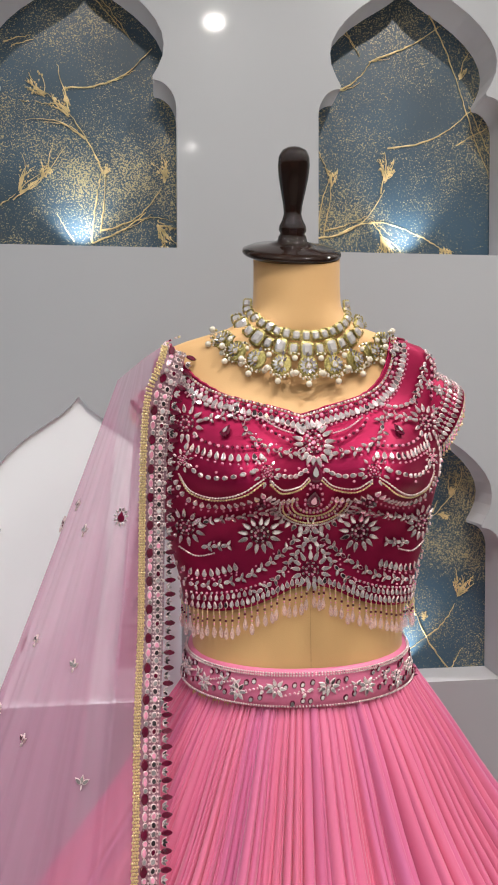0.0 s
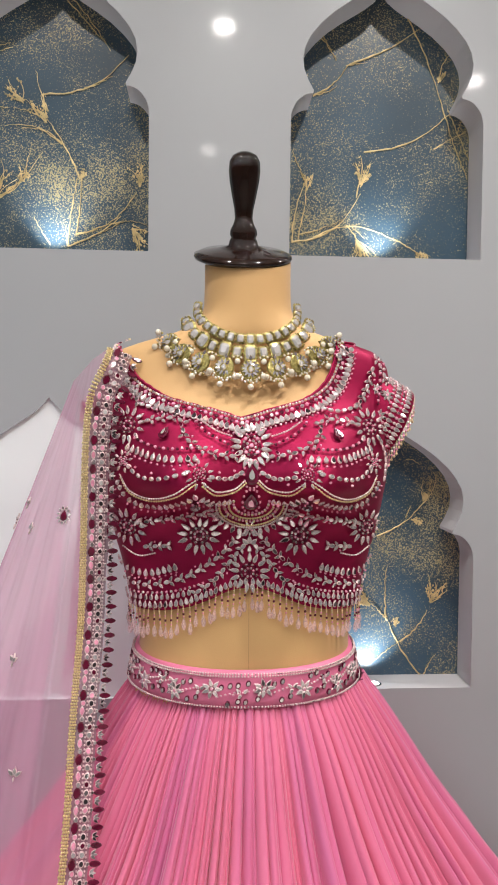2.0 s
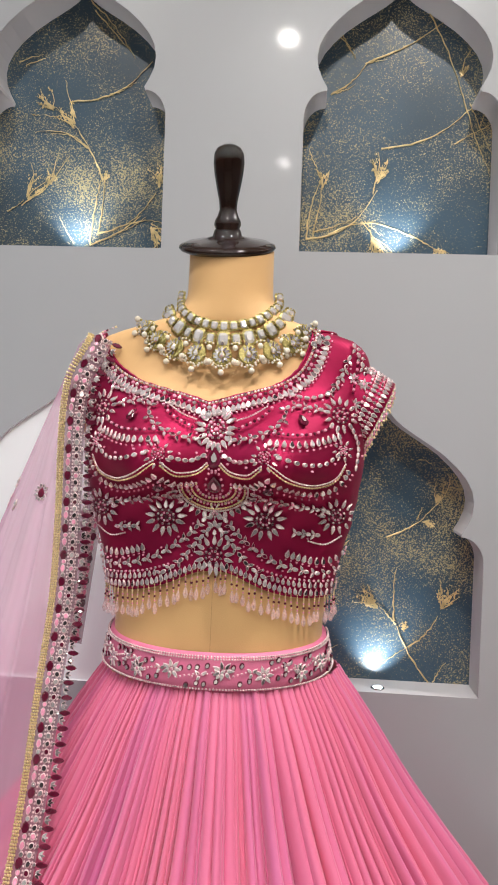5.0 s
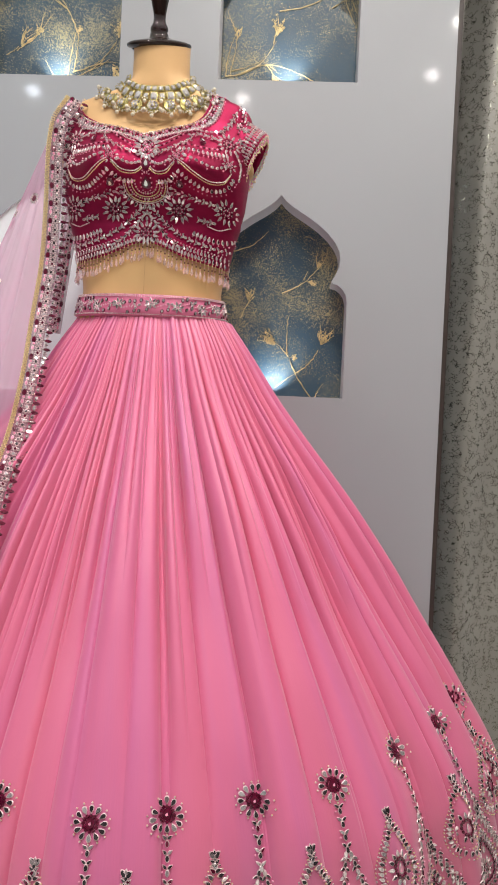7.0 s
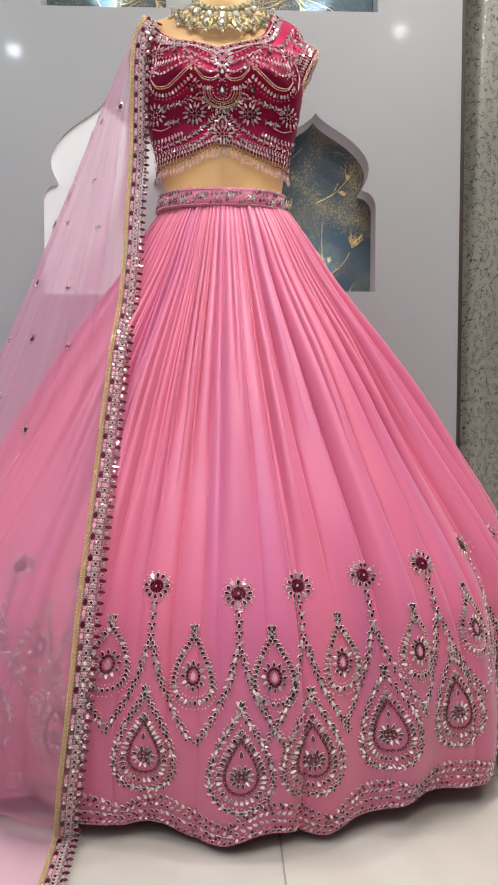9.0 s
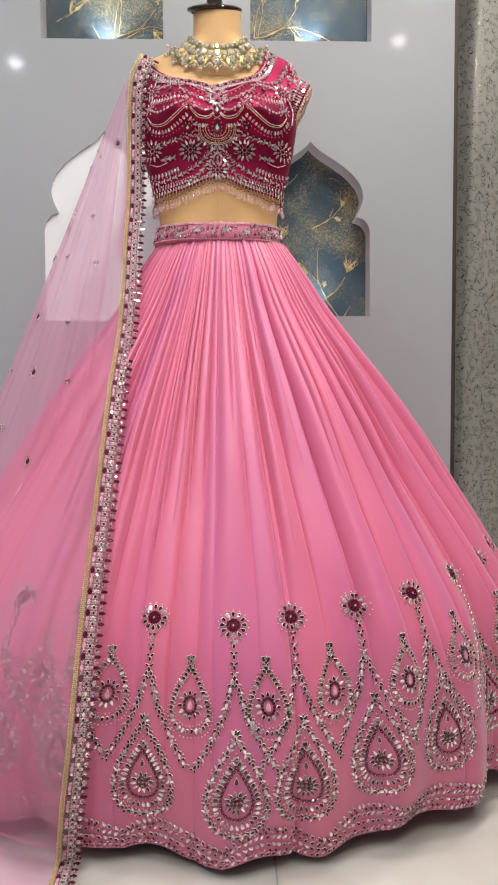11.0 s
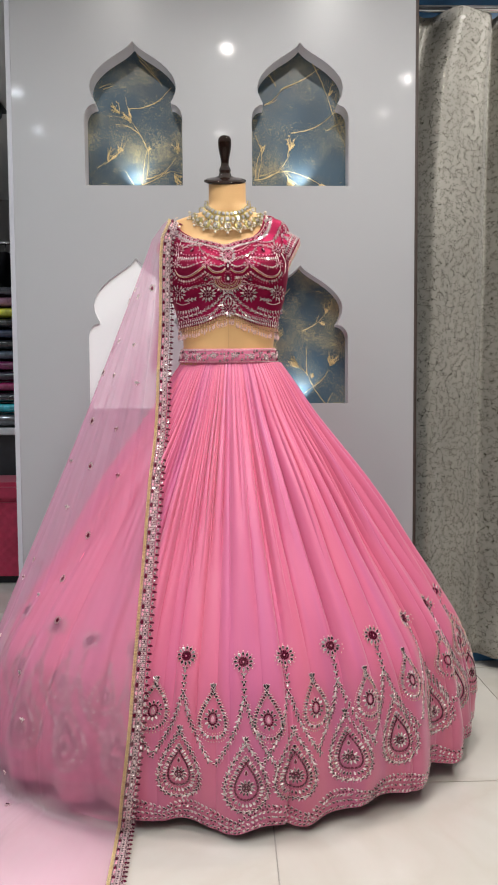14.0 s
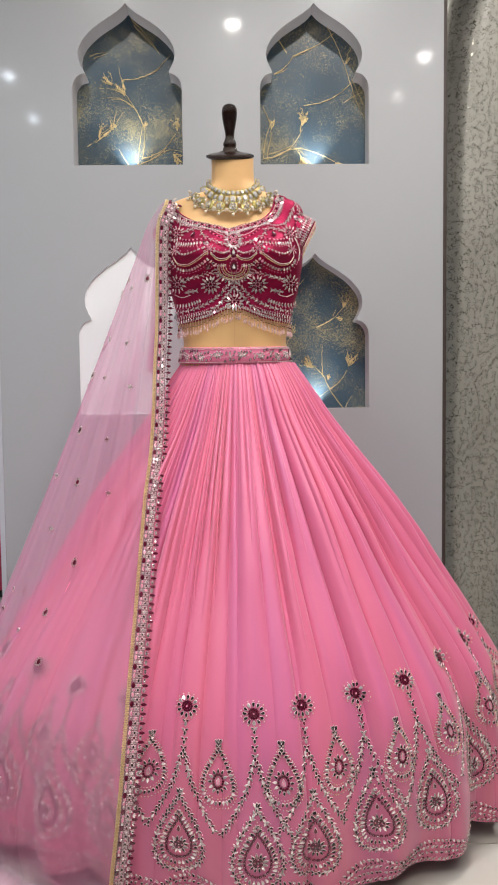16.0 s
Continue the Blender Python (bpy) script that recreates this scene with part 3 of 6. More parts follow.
tagged(blue_wall, "blue panel behind the curtain", "wall", kind="structure")


# ---- the dress form ----
XC = 0.006
HALF_W = [(1.00, 0.150), (1.10, 0.138), (1.16, 0.127), (1.20, 0.131), (1.25, 0.141), (1.30, 0.154), (1.36, 0.164), (1.42, 0.166), (1.46, 0.168), (1.490, 0.166), (1.510, 0.149),
          (1.520, 0.120), (1.529, 0.090), (1.540, 0.067), (1.555, 0.0545), (1.575, 0.052), (1.62, 0.0515)]
FRONT = [(1.00, 0.10), (1.10, 0.094), (1.16, 0.088), (1.22, 0.084), (1.28, 0.077), (1.32, 0.083), (1.36, 0.098), (1.40, 0.090), (1.43, 0.076), (1.456, 0.061), (1.485, 0.053), (1.51, 0.051),
         (1.53, 0.052), (1.553, 0.0515), (1.62, 0.0515)]
BACK = [(1.00, 0.10), (1.16, 0.078), (1.30, 0.088), (1.40, 0.095), (1.48, 0.088), (1.52, 0.070), (1.55, 0.0535), (1.62, 0.0515)]


def torso(th, z, off=0.0):
    """Point of the body at angle th (0: front, + to the east) and height z."""
    a, e = curve_at(HALF_W, z), 2 / curve_at([(1.1, 2.25), (1.30, 2.5), (1.45, 2.6), (1.53, 2.1), (1.56, 2.0)], z)
    s, c = math.sin(th), math.cos(th)
    b = curve_at(FRONT, z) if c > 0 else curve_at(BACK, z)
    x = a * math.copysign(abs(s) ** e, s)
    y = -b * math.copysign(abs(c) ** e, c)
    if c > 0:
        for side in (-1, 1):
            y -= 0.047 * math.exp(-((x - side * 0.072) / 0.046) ** 2 - ((z - 1.358) / (0.023 if z < 1.358 else 0.058)) ** 2)
    n = Vector((s / a, -c / b, 0)).normalized()
    return Vector((XC + x, y, z)) + off * n


def torso_front(x, z, off=0.0):
    """The front surface at east offset x from the middle, and its normal."""
    a, e = curve_at(HALF_W, z), 2 / curve_at([(1.1, 2.25), (1.30, 2.5), (1.45, 2.6), (1.53, 2.1), (1.56, 2.0)], z)
    s = max(-0.999, min(0.999, x / a))
    th = math.asin(math.copysign(abs(s) ** (1 / e), s))
    p = torso(th, z)
    du = torso(th + 0.02, z) - torso(th - 0.02, z)
    dv = torso(th, z + 0.004) - torso(th, z - 0.004)
    n = du.cross(dv).normalized()
    return p + off * n, n


def dress_form():
    zs = [1.00 + 0.62 * k / 90 for k in range(91)]
    nu = 120

    def body(i, j):
        p = torso(2 * math.pi * i / nu, zs[j])
        p.z += p.y * 0.404 * max(0.0, min(1.0, (p.z - 1.57) / 0.05))
        return tuple(p)
    v, f = grid(nu, len(zs), body, True)
    mats = [0] * len(f)
    for side in (-1, 1):   # short padded arm stubs
        pts = []
        for k in range(9):
            t = k / 8
            c = Vector((XC + side * (0.125 + 0.030 * t), 0.002, 1.450 - 0.068 * t))
            d = Vector((side * 0.44, 0, -0.90))
            u, w = Vector((0, 1, 0)), d.cross(Vector((0, 1, 0)))
            r = 0.032 * (1 - 0.08 * t) * (1.0 if k < 8 else 0.85)
            pts.append([tuple(c + r * (1.02 * u * math.cos(2 * math.pi * i / 28) + w * math.sin(2 * math.pi * i / 28))) for i in range(28)])
        o = len(v)
        v += [p for ring in pts for p in ring]
        for k in range(8):
            f += [(o + k * 28 + i, o + k * 28 + (i + 1) % 28, o + (k + 1) * 28 + (i + 1) % 28, o + (k + 1) * 28 + i) for i in range(28)]
        f.append(tuple(o + 8 * 28 + i for i in range(28)))
        mats += [0] * (8 * 28 + 1)
    # turned wooden neck cap and handle
    prof = [(0.050, 1.617), (0.0578, 1.6205), (0.0595, 1.6230), (0.0585, 1.6262), (0.050, 1.630), (0.030, 1.6335), (0.018, 1.637), (0.0165, 1.643), (0.0145, 1.646), (0.0165, 1.650),
            (0.016, 1.655), (0.0125, 1.662), (0.0105, 1.669), (0.0115, 1.680), (0.0145, 1.695), (0.0175, 1.712), (0.0188, 1.725), (0.0180, 1.736), (0.0145, 1.743), (0.008, 1.7468), (0.001, 1.748)]
    pv, pf = lathe(prof, 36)
    # the neck is cut slanting, so cap and knob lean forward
    leaned = []
    for x, y, z in pv:
        h = (z - 1.622) * 0.96
        a = radians(22 - 13 * max(0.0, min(1.0, (h - 0.012) / 0.03)))
        leaned.append((x, y * math.cos(a) - h * math.sin(a), 1.622 + y * math.sin(a) + h * math.cos(a)))
    pv = leaned
    f += [tuple(i + len(v) for i in q) for q in pf]
    v += pv
    mats += [1] * len(pf)
    pv, pf = lathe([(0.03, 0.012), (0.03, 1.02)], 16)   # the standing pole, down to a round foot
    f += [tuple(i + len(v) for i in q) for q in pf]
    v += pv
    mats += [1] * len(pf)
    pv, pf = lathe([(0.17, 0.0), (0.17, 0.012), (0.03, 0.016)], 32)
    f += [tuple(i + len(v) for i in q) for q in pf]
    v += pv
    mats += [1] * len(pf)
    # stitched seam down the middle of the front
    o = len(v)
    for k in range(40):
        z = 1.02 + 0.41 * k / 39
        p = torso(0.0, z, 0.0003)
        v += [(p.x - 0.00035, p.y, z), (p.x + 0.00035, p.y, z)]
    f += [(o + 2 * k, o + 2 * k + 1, o + 2 * k + 3, o + 2 * k + 2) for k in range(39)]
    mats += [2] * 39
    ob = mesh_ob("dress_form", v, f, [LINEN, LACQUER, SEAM], face_mats=mats)
    return tagged(ob, "beige cloth dress form with a black turned wooden neck knob", "dress form")


dress_form()

# ---- the skirt ----
SX = 0.012
SIDE = [(0.0, 0.700), (0.10, 0.708), (0.21, 0.692), (0.375, 0.632), (0.49, 0.562), (0.63, 0.462), (0.78, 0.358), (0.97, 0.226), (1.06, 0.174), (1.095, 0.153), (1.118, 0.139), (1.15, 0.133)]
HEM_Z = 0.016


def pleat(w, n, z, low, high):
    """Height 0..1 of a knife pleat at angle w, one of n; each dies out at a height of its own."""
    u = w * n / (2 * math.pi)
    k = math.floor(u)
    f = u - k
    h1 = abs(math.sin(k * 12.9898 + n * 4.1) * 43758.5453) % 1
    h2 = abs(math.sin(k * 78.233 + n * 1.7) * 12543.123) % 1
    end = low + (high - low) * h1
    fade = max(0.0, min(1.0, (z - end) / 0.22))
    cut = 0.50 + 0.30 * h2
    g = f / cut * 0.5 if f < cut else 0.5 + (f - cut) / (1 - cut) * 0.5
    p = (1 - abs(2 * g - 1) ** 3.2) ** 0.7
    return p * fade * (0.35 + 0.65 * h2)


def depth(a, z):
    """How far the skirt stands forward; towards the floor it hangs in."""
    return (0.70 - 0.075 * max(0.0, min(1.0, (0.36 - z) / 0.36)) ** 1.3) * a


def skirt(th, z, off=0.0, folds=1.0):
    """Point of the skirt's cloth; th 0 is the front."""
    a = curve_at(SIDE, z)
    front, back = depth(a, z), min(0.70 * a, 0.205)
    s, c = math.sin(th), math.cos(th)
    th = (th + math.pi) % (2 * math.pi) - math.pi
    low = max(0.0, min(1.0, (1.12 - z) / 0.9))
    w = th + 0.05 * noise.noise((th * 3.1, 0.0, 1.7)) + 0.020 * noise.noise((th * 5, z * 1.4, 5.0))
    start = min(1.0, 0.20 + low * 2.6)
    d = 0.0235 * (pleat(w, 118, z, 0.45, 0.95) - 0.3) * start
    d += 0.0280 * (pleat(w + 0.013, 58, z, -0.10, 0.62) - 0.3) * min(1.0, 0.10 + low * 2.4) * (1 - 0.35 * low)
    d += 0.0380 * (pleat(w + 0.05, 27, z, -0.5, 0.25) - 0.3) * min(1.0, low * 2.2) * (1 - 0.45 * low)
    d += (0.010 + 0.022 * low) * noise.noise((th * 6.5, z * 0.35, 4.4)) * min(1, low * 3)
    if z < 0.20:
        d += 0.013 * (1 - z / 0.20) * math.sin(w * 19 + 1.3)
    d *= folds * (1.0 if c > 0 else max(0.15, 1 + c * 2))
    nrm = Vector((s / a, -c / (front if c > 0 else back), 0)).normalized()
    point = 1 + 0.45 * max(0.0, min(1.0, (0.36 - z) / 0.36))
    return Vector((SX + a * s, -front * c ** point if c > 0 else -back * c, z)) + (d + off) * nrm


def skirt_normal(th, z):
    du = skirt(th + 0.012, z, folds=0.6) - skirt(th - 0.012, z, folds=0.6)
    dv = skirt(th, z + 0.006, folds=0.6) - skirt(th, z - 0.006, folds=0.6)
    return du.cross(dv).normalized()


def hem_height(th):
    """The scalloped hem, a little above the floor."""
    th = (th + math.pi) % (2 * math.pi) - math.pi
    return max(0.006, HEM_Z + 0.045 * (math.sqrt(math.sin(th) ** 2 + 0.02) - 0.14) * (1.0 if math.cos(th) > -0.2 else 0.6) + 0.007 * abs(math.sin(th * 13)) + 0.016 * noise.noise((th * 7, 0, 0)))


lehenga = empty("skirt", (0, 0, 0))
nu, nv = 2700, 84
TOP_Z = 1.118


def skirt_angle(i):
    """Angle of column i; the front has most of the columns."""
    u = 2 * i / nu - 1
    return math.copysign(1.75 * abs(u) / 0.88 if abs(u) < 0.88 else 1.75 + (math.pi - 1.75) * (abs(u) - 0.88) / 0.12, u)


def skirt_vertex(i, j):
    th = skirt_angle(i)
    t = j / (nv - 1)
    h = hem_height(th)
    return tuple(skirt(th, h + (TOP_Z - h) * t))


v, f = grid(nu, nv, skirt_vertex, True)
mesh_ob("gathered_cloth", v, f, [PINK], lehenga, uvs=[(skirt_angle(k % nu) / math.pi, (k // nu) / nv) for k in range(len(v))])


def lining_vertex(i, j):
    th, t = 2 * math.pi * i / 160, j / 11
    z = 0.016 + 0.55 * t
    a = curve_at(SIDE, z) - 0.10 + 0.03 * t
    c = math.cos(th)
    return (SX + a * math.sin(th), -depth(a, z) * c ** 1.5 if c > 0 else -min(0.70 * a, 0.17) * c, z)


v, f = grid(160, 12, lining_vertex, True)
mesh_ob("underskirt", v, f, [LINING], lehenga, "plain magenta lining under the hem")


def belt(th, t, off=0.0):
    """Waistband: t 0 at its lower edge, 1 at its upper edge; it dips at the front."""
    dip = 0.5 + 0.5 * math.cos(th)
    z = 1.112 + 0.040 * t + (1 - dip) * 0.014
    a = 0.1385 - 0.0080 * t + off
    s, c = math.sin(th), math.cos(th)
    b = (0.1030 if c > 0 else 0.09) - 0.0070 * t + off
    return Vector((XC + a * math.copysign(abs(s) ** 0.92, s), -b * math.copysign(abs(c) ** 0.92, c), z))


v, f = grid(160, 6, lambda i, j: tuple(belt(2 * math.pi * i / 160, (0.0, 0.03, 0.35, 0.7, 0.97, 1.0)[j], (-0.004, 0.001, 0.0015, 0.0015, 0.001, -0.004)[j])), True)
mesh_ob("waistband", v, f, [PINK_BAND], lehenga, "embroidered pink waistband")
tagged(lehenga, "full pleated pink satin skirt with mirror-embroidered scalloped hem", "skirt")

# ---- the blouse ----
blouse = empty("blouse", (0, 0, 0))
NECK = [(0.0, 1.428), (0.02, 1.434), (0.05, 1.442), (0.08, 1.452), (0.102, 1.468), (0.115, 1.486), (0.124, 1.506), (0.130, 1.54)]
HEM = [(0.0, 1.243), (0.02, 1.240), (0.045, 1.229), (0.07, 1.220), (0.10, 1.214), (0.15, 1.210)]


def neck_shift(z):
    """The form stands slightly turned: the upper neckline sits to the west."""
    return 0.0105 + 0.013 * max(0.0, min(1.0, (z - 1.43) / 0.07))


def neck_z(th):
    """Upper edge of the blouse at angle th."""
    lo, hi = 1.40, 1.518
    zs = lo
    while zs < hi:
        x = abs(torso(th, zs).x - XC + neck_shift(zs))
        limit = curve_at(NECK, x) if math.cos(th) > 0 else curve_at([(0, 1.44), (0.11, 1.47), (0.138, 1.53)], x)
        if zs >= limit:
            return zs
        zs += 0.0015
    return hi


def hem_z(th):
    return curve_at(HEM, abs(torso(th, 1.23).x - XC))


nu, nv = 240, 46
tops = [neck_z(2 * math.pi * i / nu) for i in range(nu)]
hems = [hem_z(2 * math.pi * i / nu) for i in range(nu)]


def bodice_at(i, j):
    t = j / (nv - 1)
    z = hems[i] + (tops[i] - hems[i]) * t
    th = 2 * math.pi * i / nu
    wr = 0.0016 * noise.noise((th * 5, z * 60, 0)) * (1 if 1.28 < z < 1.34 else 0.4)
    return tuple(torso(th, z, 0.0045 + wr))


v, f = grid(nu, nv, bodice_at, True)
bod = mesh_ob("bodice", v, f, [MAROON], blouse)
loop = [Vector(v[(nv - 1) * nu + i]) for i in range(nu)]
tv, tf = tube([tuple(p + Vector((0, 0, 0.001))) for p in loop + loop[:1]], 0.0016, 6)
mesh_ob("neck_piping", tv, tf, [MAROON], blouse)
loop = [Vector(v[i]) for i in range(nu)]
tv, tf = tube([tuple(p) for p in loop + loop[:1]], 0.0014, 6)
mesh_ob("hem_piping", tv, tf, [MAROON], blouse)


def sleeve(side):
    rings, n = [], 48
    for k in range(13):
        t = k / 12
        reach, fall, turn = (0.068, 0.036, 8) if side > 0 else (0.054, 0.044, 24)
        c = Vector((XC + side * (0.113 + reach * t), 0.0, 1.455 - fall * t))
        ang = radians(18 + turn * t)
        d = Vector((side * math.cos(ang), 0, -math.sin(ang)))
        u, w = Vector((0, 1, 0)), Vector((side * math.sin(ang), 0, math.cos(ang)))
        ru, rw = 0.043 + 0.005 * t, 0.050 - (0.004 if side > 0 else 0.007) * t
        rings.append([tuple(c + ru * u * math.cos(2 * math.pi * i / n) + rw * w * math.sin(2 * math.pi * i / n) * (1.06 if math.sin(2 * math.pi * i / n) > 0 else 0.9)) for i in range(n)])
    vv = [p for r in rings for p in r]
    ff = [(k * n + i, k * n + (i + 1) % n, (k + 1) * n + (i + 1) % n, (k + 1) * n + i) for k in range(12) for i in range(n)]
    ob = mesh_ob("sleeve", vv, ff, [MAROON], blouse)
    md = ob.modifiers.new("thick", "SOLIDIFY")
    md.thickness = 0.0015
    return rings[-1], rings


cuff_e, sleeve_e = sleeve(1)
cuff_w, sleeve_w = sleeve(-1)
tagged(blouse, "cropped deep magenta satin blouse covered in mirror embroidery with bead fringe", "blouse")


# ---- embroidery: small set stones sewn on the cloth ----
GEMS = [MIRROR, SILVER, GARNET, ROSE, GOLD, KUNDAN, PEARL, ANTIQUE, DARK_MIRROR]
MI, SI, GA, RO, GO, KU, PE, AN, DM = range(9)


class Emb:
    """Gathers stones, cords and beads of one motif into one mesh."""

    def __init__(self):
        self.v, self.f, self.m = [], [], []

    def stone(self, p, n, d, length, width, shape="drop", gem=MI, rim=SI, dome=0.0012, tilt=0.22, count=9, edge=0.76, facet=False):
        """One flat-domed stone at p with normal n, its point towards d, in a raised thread rim."""
        d = (d - n * d.dot(n)).normalized()
        s = n.cross(d)
        nn = (n + d * random.uniform(-tilt, tilt) + s * random.uniform(-tilt, tilt)).normalized()
        o = len(self.v)
        for k, lift in ((1.0, -0.0006), (1.0, 0.0005), (edge, 0.0012)):
            for i in range(count):
                a = 2 * math.pi * i / count
                if shape == "drop":
                    x, y = math.cos(a), math.sin(a) * abs(math.sin(a / 2)) * 1.25
                elif shape == "cushion":
                    a += math.pi / count
                    x, y = (math.copysign(abs(math.cos(a)) ** 0.55, math.cos(a)), math.copysign(abs(math.sin(a)) ** 0.55, math.sin(a)))
                elif shape == "leaf":
                    x, y = math.cos(a), math.copysign(abs(math.sin(a)) ** 1.5, math.sin(a))
                else:
                    x, y = math.cos(a), math.sin(a)
                q = p + d * (x * length / 2 * k) + s * (y * width / 2 * k) + n * lift
                if k < 1:
                    q += nn * 0.0002 - n * ((q - p).dot(nn) - (q - p).dot(n)) * 1.0
                self.v.append(tuple(q))
        inner = 2 * count
        if facet:      # a cut stone: sloping facets round a flat table
            for i in range(count):
                q = Vector(self.v[o + 2 * count + i])
                flat = q - n * (q - p).dot(n)
                self.v.append(tuple(p + (flat - p) * 0.56 + n * (0.0012 + dome * 0.5)))
            inner = 3 * count
        self.v.append(tuple(p + n * (0.0012 + dome * (0.5 if facet else 0.16))))
        c = o + inner + count
        for i in range(count):
            j = (i + 1) % count
            self.f += [(o + i, o + j, o + count + j, o + count + i), (o + count + i, o + count + j, o + 2 * count + j, o + 2 * count + i)]
            self.m += [rim, rim]
            if facet:
                self.f.append((o + 2 * count + i, o + 2 * count + j, o + 3 * count + j, o + 3 * count + i))
                self.m.append(gem)
            self.f.append((o + inner + i, o + inner + j, c))
            self.m.append(gem)

    def ball(self, p, r, gem=PE, nu=8, nv=6):
        o = len(self.v)
        p = Vector(p)
        self.v.append(tuple(p - Vector((0, 0, r))))
        for j in range(1, nv):
            b = -math.pi / 2 + math.pi * j / nv
            self.v += [tuple(p + r * Vector((math.cos(b) * math.cos(2 * math.pi * i / nu), math.cos(b) * math.sin(2 * math.pi * i / nu), math.sin(b)))) for i in range(nu)]
        self.v.append(tuple(p + Vector((0, 0, r))))
        last = len(self.v) - 1
        for i in range(nu):
            k = (i + 1) % nu
            self.f.append((o, o + 1 + k, o + 1 + i))
            self.m.append(gem)
            for j in range(nv - 2):
                q = o + 1 + j * nu
                self.f.append((q + i, q + k, q + nu + k, q + nu + i))
                self.m.append(gem)
            q = o + 1 + (nv - 2) * nu
            self.f.append((q + i, q + k, last))
            self.m.append(gem)

    def cord(self, pts, r, gem=SI):
        tv, tf = tube(pts, r, 5)
        o = len(self.v)
        self.v += tv
        self.f += [tuple(i + o for i in q) for q in tf]
        self.m += [gem] * len(tf)

    def out(self, name, parent, label="", stuff=False):
        used = sorted(set(self.m))
        ob = mesh_ob(name, self.v, self.f, [GEMS[k] for k in used], parent, label, smooth=False, face_mats=[used.index(k) for k in self.m])
        return tagged(ob, kind="stuff") if stuff else ob


def along(pts, step):
    """Even stations on a smooth line through flat points: (x, y, dx, dy)."""
    fine = []
    for k in range(len(pts) - 1):
        p0, p1, p2, p3 = pts[max(k - 1, 0)], pts[k], pts[k + 1], pts[min(k + 2, len(pts) - 1)]
        for q in range(12):
            t = q / 12
            fine.append(tuple(0.5 * (2 * p1[c] + (p2[c] - p0[c]) * t + (2 * p0[c] - 5 * p1[c] + 4 * p2[c] - p3[c]) * t * t + (3 * p1[c] - p0[c] - 3 * p2[c] + p3[c]) * t ** 3) for c in (0, 1)))
    fine.append(pts[-1])
    total = sum(math.dist(a, b) for a, b in zip(fine, fine[1:]))
    n = max(1, round(total / step))
    out, want, run = [], 0.0, 0.0
    for a, b in zip(fine, fine[1:]):
        seg = math.dist(a, b)
        while seg > 0 and want <= run + seg + 1e-9 and len(out) <= n:
            t = (want - run) / seg
            out.append((a[0] + (b[0] - a[0]) * t, a[1] + (b[1] - a[1]) * t, (b[0] - a[0]) / seg, (b[1] - a[1]) / seg))
            want += total / n
        run += seg
    return out


